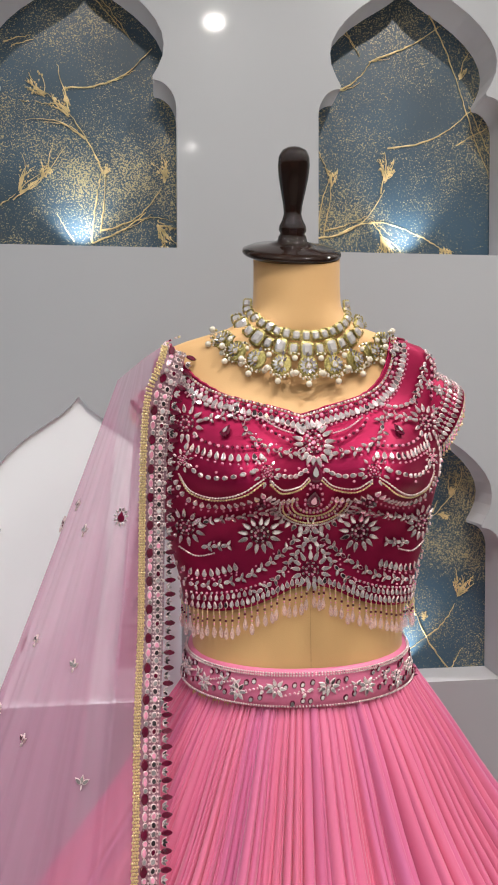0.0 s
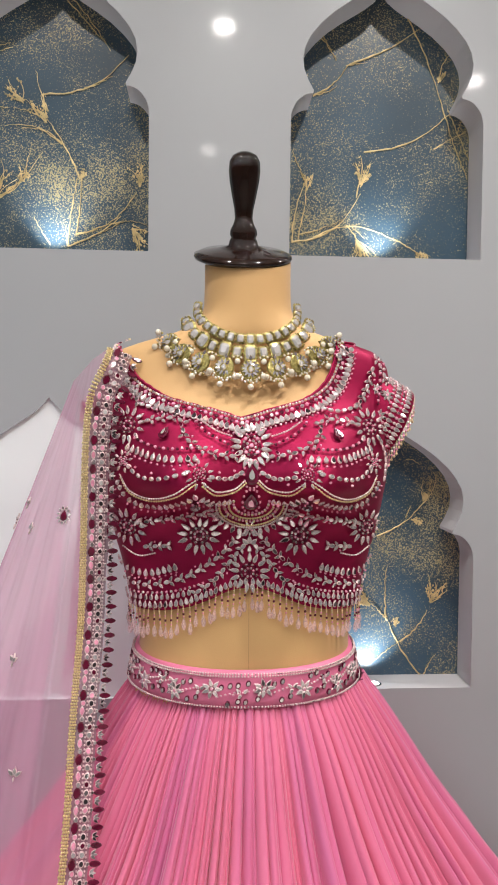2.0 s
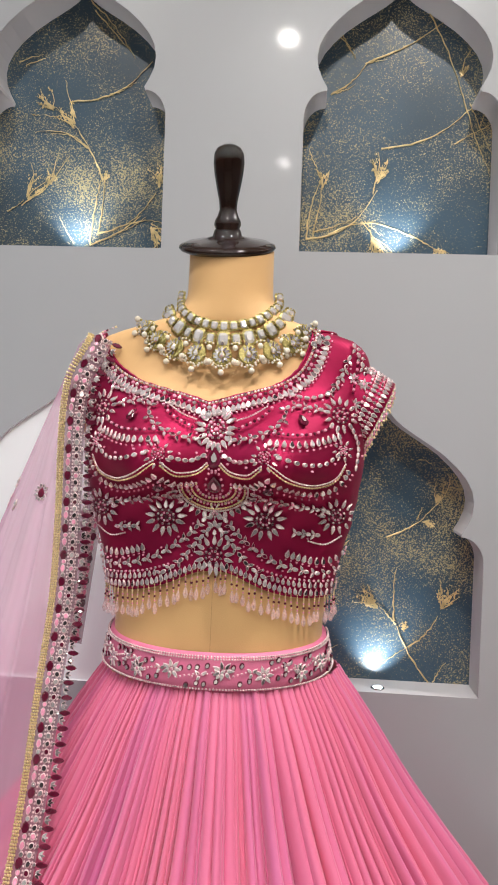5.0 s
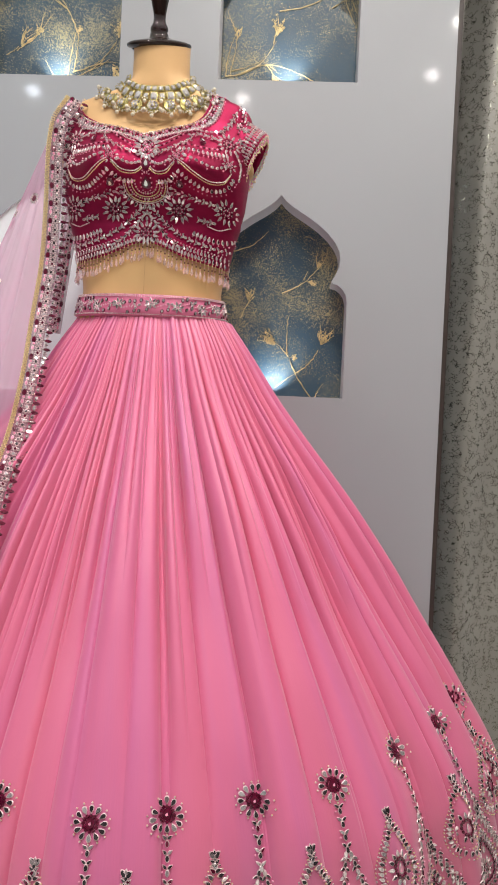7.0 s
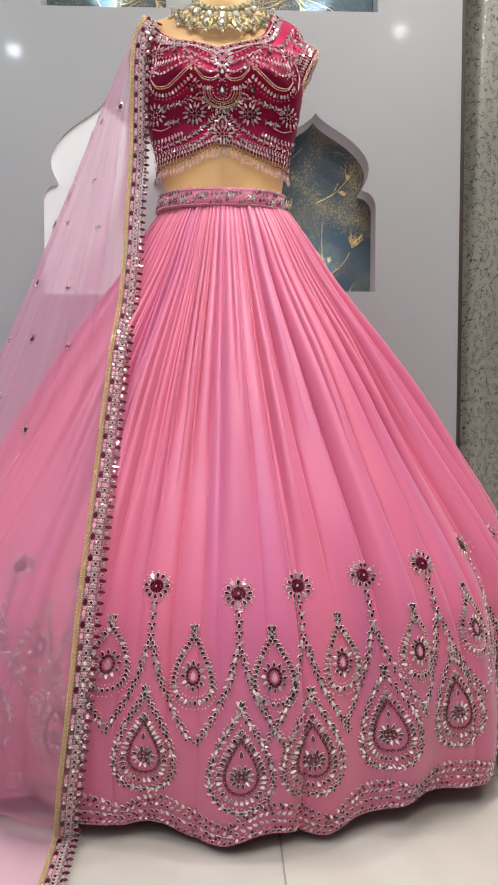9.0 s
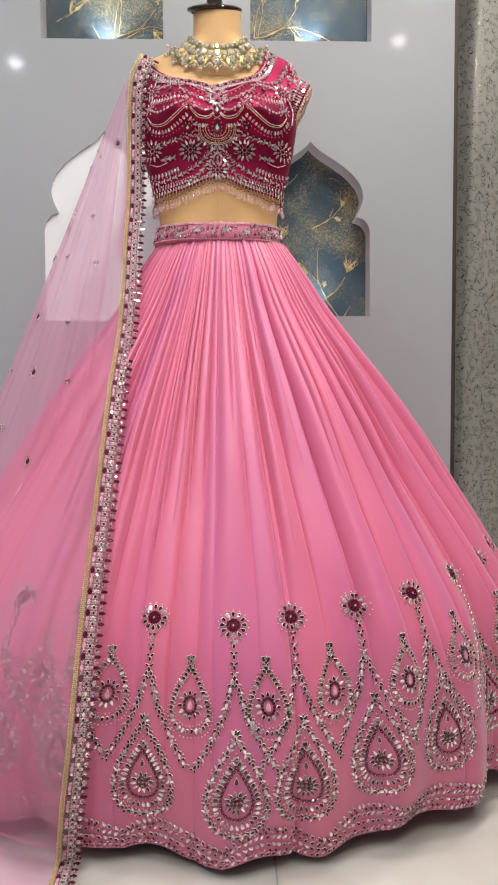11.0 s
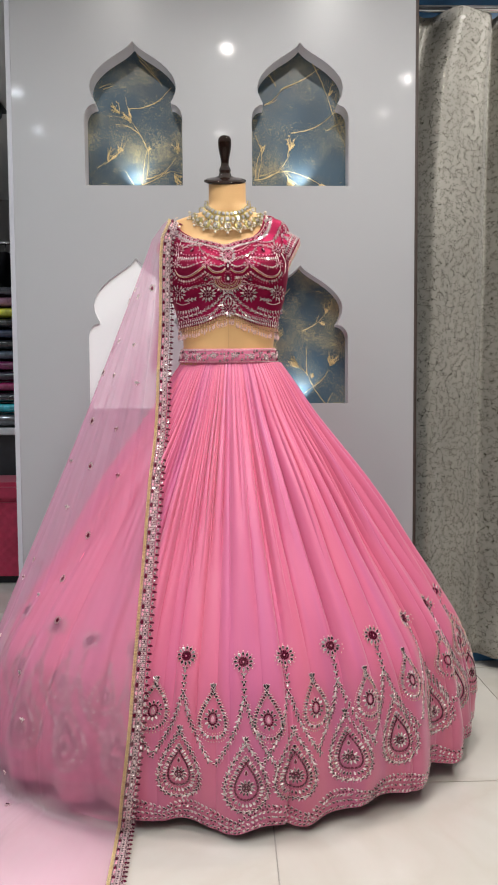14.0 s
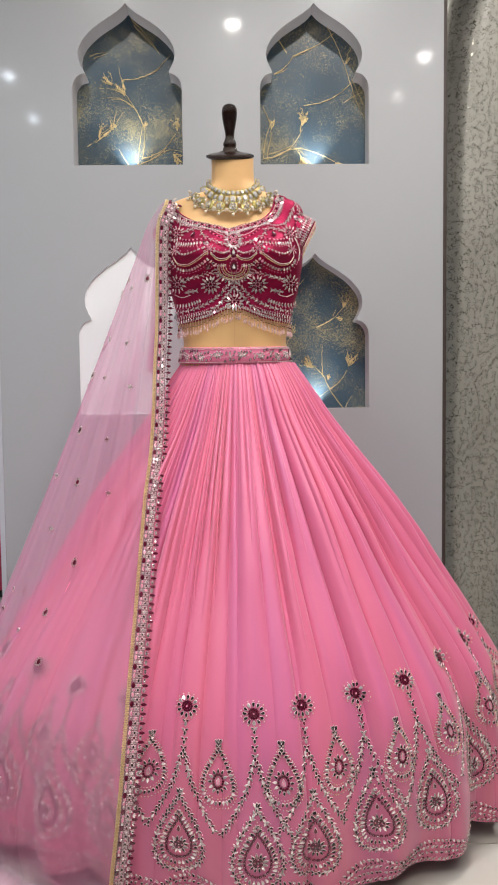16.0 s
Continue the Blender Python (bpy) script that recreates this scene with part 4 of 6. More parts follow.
class Sewn:
    """Sews flat designs on a cloth given by at(x, y) -> (point, normal)."""

    def __init__(self, at):
        self.at, self.e, self.dark = at, Emb(), 0.06

    def frame_at(self, x, y):
        p, n = self.at(x, y)
        ex = self.at(x + 0.002, y)[0] - p
        ey = self.at(x, y + 0.002)[0] - p
        return p, n, ex.normalized(), ey.normalized()

    def put(self, x, y, dx, dy, length, width, shape="drop", gem=MI, rim=SI, **kw):
        # some mirrors get a dark reflection as their colour
        if gem == MI and random.random() < self.dark:
            gem = DM
        p, n, ex, ey = self.frame_at(x, y)
        self.e.stone(p, n, ex * dx + ey * dy, length, width, shape, gem, rim, **kw)

    def bead(self, x, y, r, gem=RO):
        p, n = self.at(x, y)
        self.e.stone(p, n, Vector((1, 0.1, 0.2)), 2 * r, 2 * r, "oval", gem, gem if gem in (GA, RO) else SI if gem != SI else GO, count=7, dome=0.002)

    def flower(self, x, y, r, petals=12, core=GA, gem=MI):
        for k in range(petals):
            a = 2 * math.pi * (k + 0.3) / petals
            self.put(x + 0.72 * r * math.cos(a), y + 0.72 * r * math.sin(a), math.cos(a), math.sin(a), 0.54 * r, 0.27 * r, "drop", gem)
        for k in range(8):
            a = 2 * math.pi * k / 8
            self.bead(x + 0.34 * r * math.cos(a), y + 0.34 * r * math.sin(a), 0.12 * r, RO if core == RO else (GA if k % 2 else RO))
        self.bead(x, y, 0.24 * r, core)
        self.bead(x, y + 0.02 * r, 0.08 * r, MI)

    def leaf_chain(self, pts, size=0.0072, step=0.0118, gem=MI):
        """Sprigs along a line: one stone on the line, two leaves beside it, a bead at each fork."""
        for k, (x, y, dx, dy) in enumerate(along(pts, step)):
            self.put(x, y, dx, dy, size * 1.05, size * 0.66, "leaf" if k % 2 else "oval", gem if random.random() > 0.10 else GA)
            for s in (-1, 1):
                c, q = math.cos(0.95 * s), math.sin(0.95 * s)
                ux, uy = dx * c - dy * q, dx * q + dy * c
                self.put(x + dx * size * 0.45 + ux * size * 0.52, y + dy * size * 0.45 + uy * size * 0.52, ux, uy, size * 0.92, size * 0.52, "drop", gem if random.random() > 0.10 else GA)
            if k % 2:
                self.bead(x - dy * size * 0.75, y + dx * size * 0.75, size * 0.17, RO)

    def oval_chain(self, pts, size=0.0072, step=0.0074):
        for k, (x, y, dx, dy) in enumerate(along(pts, step)):
            self.put(x, y, dx, dy, size, size * 0.66, "oval")
            if k % 3 == 1:
                self.bead(x - dy * size * 0.7, y + dx * size * 0.7, size * 0.2)

    def drop_row(self, pts, size=0.0092, step=0.0060, away=-1.0, beads=True):
        """Drops that hang off a line; away -1: towards its right side."""
        for x, y, dx, dy in along(pts, step):
            nx, ny = dy * -away, dx * away
            if dx < 0:
                nx, ny = -nx, -ny
            self.put(x + nx * size * 0.6, y + ny * size * 0.6, -nx, -ny, size, size * 0.64, "drop")
            if beads:
                self.bead(x + nx * size * 1.28, y + ny * size * 1.28, size * 0.13, RO)

    def bead_row(self, pts, r=0.0018, step=0.0042, gems=(RO, GA)):
        for k, (x, y, dx, dy) in enumerate(along(pts, step)):
            self.bead(x, y, r, gems[k % len(gems)])

    def cord_row(self, pts, r=0.0011, gem=SI):
        """A couched thread with a line of tiny beads sewn along it."""
        line = []
        for x, y, _, _ in along(pts, 0.003):
            p, n = self.at(x, y)
            line.append(tuple(p + n * r * 0.3))
        self.e.cord(line, r * 0.55, gem)
        for x, y, _, _ in along(pts, 0.0027):
            p, n = self.at(x, y)
            self.e.ball(p + n * r * 0.7, r * 1.05, gem, 6, 4)

    def garnet(self, x, y, size, lean=0.0):
        self.put(x, y, math.sin(lean), math.cos(lean), size * 1.35, size * 0.95, "drop", GA, GA, dome=0.0005, tilt=0.0, count=12)
        p, n, ex, ey = self.frame_at(x, y)
        self.e.stone(p + n * 0.0012, n, ex * math.sin(lean) + ey * math.cos(lean), size * 0.85, size * 0.5, "drop", KU, GA, count=12)

    def done(self, name, parent, label="", stuff=False):
        ob = self.e.out(name, parent, label, stuff)
        self.e = Emb()
        return ob


# blouse: x is measured from the middle, y is the height
chest = Sewn(lambda x, z: torso_front(x, z, 0.0072))


def flower_parts(x, y, r, petals, core):
    """A stone flower: a beaded heart with each petal a piece of its own."""
    for k in range(8):
        a = 2 * math.pi * k / 8
        chest.bead(x + 0.37 * r * math.cos(a), y + 0.37 * r * math.sin(a), 0.085 * r, RO if core == RO and k % 2 else GA)
        chest.bead(x + 0.37 * r * math.cos(a + 0.39), y + 0.37 * r * math.sin(a + 0.39), 0.055 * r, MI)
        chest.bead(x + 0.20 * r * math.cos(a + 0.4), y + 0.20 * r * math.sin(a + 0.4), 0.06 * r, (RO, MI)[k % 2])
    chest.bead(x, y, 0.10 * r, core)
    heart = chest.done("stone_flower", blouse)
    for k in range(petals):
        a = 2 * math.pi * (k + 0.3) / petals + random.uniform(-0.06, 0.06)
        q = r * random.uniform(0.70, 0.76)
        chest.put(x + q * math.cos(a), y + q * math.sin(a), math.cos(a), math.sin(a), 0.48 * r, 0.215 * r, "drop")
        chest.done("petal", heart)


def both(pts):
    return ([(-h, z) for h, z in pts], [(h, z) for h, z in pts])


CHAINS = [("leaf", [(0.147, 1.500), (0.157, 1.478), (0.161, 1.452), (0.158, 1.425)]),
          ("beads", [(0.152, 1.490), (0.150, 1.466), (0.146, 1.445)]),
          ("oval", [(0.146, 1.402), (0.152, 1.385), (0.150, 1.362)]),
          ("oval", [(0.118, 1.440), (0.098, 1.434), (0.080, 1.436)]),
          ("leaf", [(0.142, 1.486), (0.134, 1.464), (0.124, 1.446)]),
          ("leaf", [(0.110, 1.422), (0.078, 1.423), (0.070, 1.403), (0.050, 1.390), (0.024, 1.386)]),
          ("beads", [(0.060, 1.420), (0.050, 1.409), (0.028, 1.398)]),
          ("cord", [(0.055, 1.421), (0.040, 1.411), (0.024, 1.406)]),
          ("drops", [(0.128, 1.400), (0.101, 1.391), (0.081, 1.388), (0.062, 1.389)]),
          ("beads", [(0.122, 1.404), (0.101, 1.395), (0.081, 1.392), (0.060, 1.393)]),
          ("oval", [(0.128, 1.375), (0.114, 1.366), (0.093, 1.365), (0.070, 1.370)]),
          ("oval", [(0.047, 1.367), (0.029, 1.365), (0.014, 1.370)]),
          ("cord", [(0.137, 1.366), (0.126, 1.352), (0.104, 1.348), (0.079, 1.355), (0.062, 1.364)]),
          ("gold", [(0.136, 1.363), (0.126, 1.3495), (0.104, 1.3455), (0.079, 1.3525), (0.062, 1.3615)]),
          ("drops", [(0.136, 1.361), (0.126, 1.347), (0.104, 1.343), (0.079, 1.350), (0.064, 1.358)]),
          ("gold", [(0.056, 1.360), (0.042, 1.353), (0.022, 1.354), (0.008, 1.361)]),
          ("cord", [(0.056, 1.3625), (0.042, 1.3555), (0.022, 1.3565), (0.010, 1.363)]),
          ("drops", [(0.052, 1.355), (0.040, 1.350), (0.026, 1.350)]),
          ("leaf", [(0.122, 1.313), (0.084, 1.323), (0.050, 1.331), (0.034, 1.325)]),
          ("leaf", [(0.112, 1.285), (0.092, 1.287)]),
          ("cord", [(0.137, 1.283), (0.120, 1.274), (0.102, 1.278)]),
          ("drops", [(0.140, 1.270), (0.130, 1.262), (0.110, 1.260), (0.082, 1.268)]),
          ("leaf", [(0.136, 1.243), (0.117, 1.240), (0.090, 1.245), (0.065, 1.254), (0.037, 1.273), (0.019, 1.292), (0.012, 1.300)]),
          ("leaf", [(0.007, 1.288), (0.023, 1.268), (0.037, 1.250), (0.055, 1.237)])]
for kind, pts in CHAINS:
    for line in both(pts):
        if kind == "leaf":
            chest.leaf_chain(line)
        elif kind == "oval":
            chest.oval_chain(line)
        elif kind == "beads":
            chest.bead_row(line)
        elif kind == "drops":
            chest.drop_row(line, away=-1.0)
        else:
            chest.cord_row(line, gem=GO if kind == "gold" else SI)
        chest.done("stone_swag", blouse, stuff=True)
for h, z, r, petals in ((0.132, 1.418, 0.022, 13), (0.134, 1.380, 0.013, 8), (0.058, 1.370, 0.014, 9), (0.132, 1.307, 0.023, 13), (0.055, 1.301, 0.025, 13)):
    for s in (-1, 1):
        flower_parts(s * h, z, r, petals, RO if r < 0.02 else GA)
for z, r, petals, core in ((1.397, 0.0265, 18, RO), (1.310, 0.010, 7, RO), (1.258, 0.024, 13, GA)):
    flower_parts(0, z, r, petals, core)
for s in (-1, 1):
    chest.garnet(s * 0.091, 1.409, 0.012, -0.5 * s)
    chest.done("garnet_drop", blouse)
    chest.garnet(s * 0.060, 1.341, 0.014)
    chest.done("garnet_drop", blouse)
for z in (1.3685, 1.3435):
    chest.garnet(0, z, 0.017)
    for k in range(14):
        a = 2 * math.pi * k / 14
        chest.bead(0.0105 * math.cos(a), z + 0.0135 * math.sin(a), 0.0014, RO)
    chest.done("garnet_drop", blouse)
for r, kind in ((0.019, "b"), (0.024, "g"), (0.028, "b"), (0.033, "g"), (0.036, "s"), (0.037, "d")):   # crescent pendant
    arc = [(r * 1.12 * math.cos(a), 1.3465 + r * math.sin(a)) for a in (math.pi + math.pi * (0.02 + 0.96 * k / 10) for k in range(11))]
    if kind == "b":
        chest.bead_row(arc, 0.0016, 0.004, (GO, RO))
    elif kind == "d":
        for x, y, dx, dy in along(arc, 0.0068):
            q = Vector((x, y - 1.3465)).normalized()
            chest.put(x + q.x * 0.005, y + q.y * 0.005, q.x, q.y, 0.0088, 0.0055)
    else:
        chest.cord_row(arc, 0.0012, GO if kind == "g" else SI)
chest.done("stone_crescent", blouse, stuff=True)
for a in (-0.8, 0.0, 0.8):
    chest.put(0.007 * math.sin(a), 1.296 - 0.003 * abs(math.sin(a)), math.sin(a), math.cos(a), 0.009, 0.0055)
chest.put(0, 1.285, 0, 1, 0.007, 0.005)
chest.done("stone_trefoil", blouse, stuff=True)
# neckline and hem borders
line = [(h, curve_at(NECK, h)) for h in (0.0, 0.015, 0.03, 0.05, 0.07, 0.09, 0.105, 0.118, 0.126, 0.132)]
line[-1] = (0.133, 1.513)


def inset(pts, d):
    out = []
    for k, (x, y) in enumerate(pts):
        a, b = pts[max(k - 1, 0)], pts[min(k + 1, len(pts) - 1)]
        t = Vector((b[0] - a[0], b[1] - a[1])).normalized()
        out.append((max(0.0005, x + t.y * d) if k else 0.0005, y - t.x * d))
    return out


for s in (-1, 1):
    for d, kind in ((0.004, "s"), (0.0085, "r"), (0.0155, "d")):
        pts = [(s * x - neck_shift(y), y) for x, y in inset(line, d)]
        if kind == "s":
            chest.bead_row(pts, 0.0017, 0.0037, (SI, MI))
        elif kind == "r":
            chest.bead_row(pts, 0.0023, 0.0058, (MI, RO, GA))
        else:
            for x, y, dx, dy in along(pts, 0.0058):
                nx, ny = -dy * s, dx * s
                chest.put(x, y, nx, ny, 0.0100, 0.0066)
                chest.bead(x - nx * 0.006 + dx * 0.003, y - ny * 0.006 + dy * 0.003, 0.0013, RO)
    chest.done("neck_border", blouse, stuff=True)
    low = [(s * h, curve_at(HEM, h)) for h in (0.004, 0.02, 0.035, 0.05, 0.065, 0.08, 0.10, 0.12, 0.134)]
    for d, size in ((0.0055, 0.0084), (0.0140, 0.0074)):
        for x, y, dx, dy in along([(x, y + d) for x, y in low if d < 0.01 or abs(x) > 0.060], 0.0056):
            chest.put(x, y, 0.25 * random.uniform(-1, 1), 1, size, size * 0.60)
    chest.bead_row([(x, y + 0.019) for x, y in low if abs(x) > 0.045], 0.0015, 0.005, (RO, MI))
    chest.done("hem_border", blouse, stuff=True)


# sleeve borders with short tassels
def sleeve_work(rings, side):
    n = len(rings[0])
    e = Emb()
    for k, step, kind in ((12, 1, "b"), (11, 1, "d"), (10, 1, "b"), (9, 1, "d"), (3, 6, "f"), (5, 5, "f"), (7, 4, "f"), (8, 1, "b"), (1, 6, "f")):
        for i in range(0, n, step):
            p, q = Vector(rings[k][i]), Vector(rings[min(k + 1, 12)][i])
            t = (q - p).normalized()
            u = (Vector(rings[k][(i + 1) % n]) - p).normalized()
            nn = u.cross(t).normalized()
            c = sum((Vector(x) for x in rings[k]), Vector()) / n
            if nn.dot(p - c) < 0:
                nn = -nn
            if kind == "f":
                for m in range(7):
                    w = t * math.cos(m * 0.9) + u * math.sin(m * 0.9)
                    e.stone(p + nn * 0.0008 + w * 0.0048, nn, w, 0.0062, 0.0036, "drop", MI, count=7)
                e.stone(p + nn * 0.001, nn, t, 0.004, 0.004, "oval", RO, count=6)
            elif kind == "d":
                e.stone(p + nn * 0.0008, nn, t, 0.0085, 0.0052, "drop", MI)
            else:
                e.stone(p + nn * 0.0008, nn, t, 0.0036, 0.0036, "oval", RO if i % 2 else MI, count=7)
    for i in range(n):
        p = Vector(rings[12][i])
        ln = random.uniform(0.012, 0.020)
        e.cord([tuple(p), tuple(p - Vector((0, 0, ln)))], 0.0008, GO if i % 2 else RO)
        for q in range(3):
            e.ball(p - Vector((0, 0, ln * (0.3 + 0.35 * q))), 0.0016, (PE, RO, GO)[q])
    e.out("sleeve_border", blouse, "mirror-work sleeve border with bead tassels", True)


sleeve_work(sleeve_e, 1)
sleeve_work(sleeve_w, -1)

# bead fringe under the blouse, each string a part
fringe_meshes = []
for k in range(4):
    e = Emb()
    ln = 0.013 + 0.0022 * k
    e.cord([(0, 0, 0.002), (0, 0, -ln)], 0.00055, GO)
    for q in range(4):
        e.ball((0, 0, -ln * (0.15 + 0.25 * q)), 0.0011 if q != 2 else 0.0016, (GO, RO, GA, RO)[q], 6, 4)
    v, f = lathe([(0.0004, -ln - 0.0140), (0.0018, -ln - 0.0132), (0.0030, -ln - 0.0098), (0.0027, -ln - 0.0065), (0.0014, -ln - 0.0022), (0.0004, -ln)], 8)
    me = bpy.data.meshes.new("bead_string")
    me.from_pydata(e.v + v, [], e.f + [tuple(i + len(e.v) for i in q) for q in f])
    for m in (*GEMS, DROP):
        me.materials.append(m)
    me.polygons.foreach_set("material_index", e.m + [len(GEMS)] * len(f))
    fringe_meshes.append(me)
x = -0.136
while x <= 0.137:
    p, n = torso_front(x, curve_at(HEM, abs(x)), 0.007)
    o = new("bead_string", fringe_meshes[random.randrange(4)])
    o.parent = blouse
    o.matrix_basis = Matrix.Translation(p) @ pose(0, 0, 0, random.uniform(-4, 3), random.uniform(-4, 4), random.uniform(0, 360))
    slope = abs(torso_front(x + 0.002, 1.23)[0].y - torso_front(x - 0.002, 1.23)[0].y) / 0.004
    x += 0.0066 / math.sqrt(1 + slope * slope) * random.uniform(0.85, 1.15)

# ---- the necklace ----
necklace = empty("necklace", (XC, -0.05, 1.50))


def collar(r, fore, z0, rise, a, lift=0.0):
    """Point and facing on a ring of the necklace at angle a from the front; it lies on the chest."""
    x, z = r * math.sin(a), z0 + rise * (1 - math.cos(a))
    y = min(-fore * math.cos(a), torso_front(x, z)[0].y - 0.003)
    n = Vector((0.75 * math.sin(a), -1.0, 0.22)).normalized()
    return Vector((XC + x, y, z)) + n * lift, n, Vector((math.cos(a), 0, math.sin(a) * rise / r)).normalized()


nk = Emb()


def under_neck(name, label=""):
    global nk
    ob = nk.out(name, necklace, label)
    nk = Emb()
    ob.matrix_parent_inverse = necklace.matrix_world.inverted()
    return ob


def set_stone(ring, a, length, width, shape="cushion"):
    """A crystal in a dark gold collet with a beaded gold edge."""
    p, n, side = ring(a)
    up = n.cross(side)
    if up.z < 0:
        up = -up
    nk.stone(p, n, up, length, width, shape, KU, AN, dome=0.004, tilt=0.10, count=14, edge=0.74, facet=True)
    for k in range(16):
        q = 2 * math.pi * k / 16
        cx, cy = math.copysign(abs(math.cos(q)) ** 0.6, math.cos(q)), math.copysign(abs(math.sin(q)) ** 0.6, math.sin(q))
        nk.ball(p + up * cx * length * 0.53 + side * cy * width * 0.53, 0.0010, AN, 5, 4)


def ring_one(a, lift=0.0):
    return collar(0.060, 0.061, 1.5180, 0.040, a, lift)


def ring_two(a, lift=0.0):
    return collar(0.074, 0.066, 1.5020, 0.048, a, lift)


def ring_three(a, lift=0.0):
    return collar(0.093, 0.070, 1.4850, 0.043, a, lift)


for k in range(-9, 10):
    set_stone(ring_one, radians(10.6 * k), 0.0116 if k % 2 else 0.0128, 0.0104)
    under_neck("collar_stone")
for k in range(-7, 8):
    big = k % 2 == 0
    set_stone(ring_two, radians(11.6 * k), 0.0195 if big else 0.0145, 0.0150 if big else 0.0114)
    under_neck("collar_stone")
for k in range(-4, 5):
    a = radians(17.8 * k)
    p, n, side = ring_three(a, 0.002)
    up = n.cross(side)
    if up.z < 0:
        up = -up
    lean = 0.30 * k / 4
    up, side = up * math.cos(lean) - side * math.sin(lean), side * math.cos(lean) + up * math.sin(lean)
    nk.stone(p - up * 0.0020, n, up, 0.0240, 0.0228, "oval", AN, AN, dome=0.002, tilt=0.0, count=18, edge=0.90)
    for m in range(13):      # petal stones round the middle one
        q = 2 * math.pi * m / 13
        w = up * math.cos(q) + side * math.sin(q)
        nk.stone(p - up * 0.0022 + w * 0.0072 + n * 0.0014, n, w, 0.0078, 0.0044, "drop", KU, AN, count=7, tilt=0.15)
    nk.stone(p - up * 0.0022 + n * 0.0026, n, up, 0.0098, 0.0084, "drop", KU, AN, dome=0.005, count=10, facet=True)
    nk.stone(p + up * 0.0112 + n * 0.0014, n, up, 0.0066, 0.0050, "drop", KU, AN, count=8)
    under_neck("pendant", "gold-set crystal pendant")
    for r, count, span in ((0.0134, 11, 1.25), (0.0158, 8, 0.95)):
        for m in range(count):
            q = -span + 2 * span * m / (count - 1)
            nk.ball(p - up * (0.002 + r * math.cos(q)) + side * r * math.sin(q) + n * random.uniform(0.0, 0.002), 0.0015, PE if m % 3 else AN, 7, 5)
    under_neck("seed_pearl_work", "cluster of small cream pearls")["kind"] = "stuff"
    for q, r in ((-1.05, 0.0168), (0.0, 0.0208), (1.05, 0.0168)):
        nk.ball(p - up * (0.002 + r * math.cos(q)) + side * r * math.sin(q) + n * 0.002, 0.0036, PE, 12, 8)
        under_neck("pearl")
    if k < 4:      # a pearl drop hanging between two pendants
        p, n, side = ring_three(a + radians(8.9), 0.003)
        nk.ball(p + Vector((0, 0, 0.0060)), 0.0034, PE, 12, 8)
        for m in range(5):
            nk.ball(p + Vector((0, 0, 0.0108 + 0.0006 * (2 - abs(m - 2)))) + side * (0.0021 * (m - 2)), 0.0013, AN if m % 2 else PE, 6, 5)
        under_neck("pearl_drop")
for s in (-1, 1):
    pts = [torso(s * radians(80 + 4 * k), 1.546 + 0.001 * k, 0.002) for k in range(25)]
    nk.cord([tuple(p) for p in pts], 0.0014, GO)
    under_neck("cord", "gold tie cord")
tagged(necklace, "gold choker of uncut crystals with pearl-clustered drop pendants", "necklace")
bpy.context.view_layer.update()

# ---- skirt embroidery: x is the way round from the front, y the height ----


def on_skirt(x, z):
    z = max(z, 0.012)
    th = x
    return skirt(th, z, 0.0014), skirt_normal(th, z)


def skirt_motif(th, z):
    """Designs in metres round a centre (angle, height) on the skirt."""
    a = curve_at(SIDE, z)
    r = math.hypot(a * math.cos(th), 0.70 * a * math.sin(th))
    rise = (curve_at(SIDE, z - 0.03) - curve_at(SIDE, z + 0.03)) / 0.06
    k = 1 / math.sqrt(1 + (rise * 0.85) ** 2)
    out = Sewn(lambda x, y: on_skirt(th + x / r, z + y * k))
    out.dark = 0.58
    return out


def angle_at(x, z):
    return math.asin(max(-0.985, min(0.985, (x - SX) / curve_at(SIDE, z))))


def drop_outline(w, h, n=24, tip=0.0):
    """A pointed drop, from its tip round and back; its middle is at 0."""
    out = []
    for k in range(n + 1):
        a = 2 * math.pi * k / n
        out.append((w / 2 * math.sin(a) * abs(math.sin(a / 2)) ** 1.15 * 1.12, h / 2 * math.cos(a) + tip))
    return out


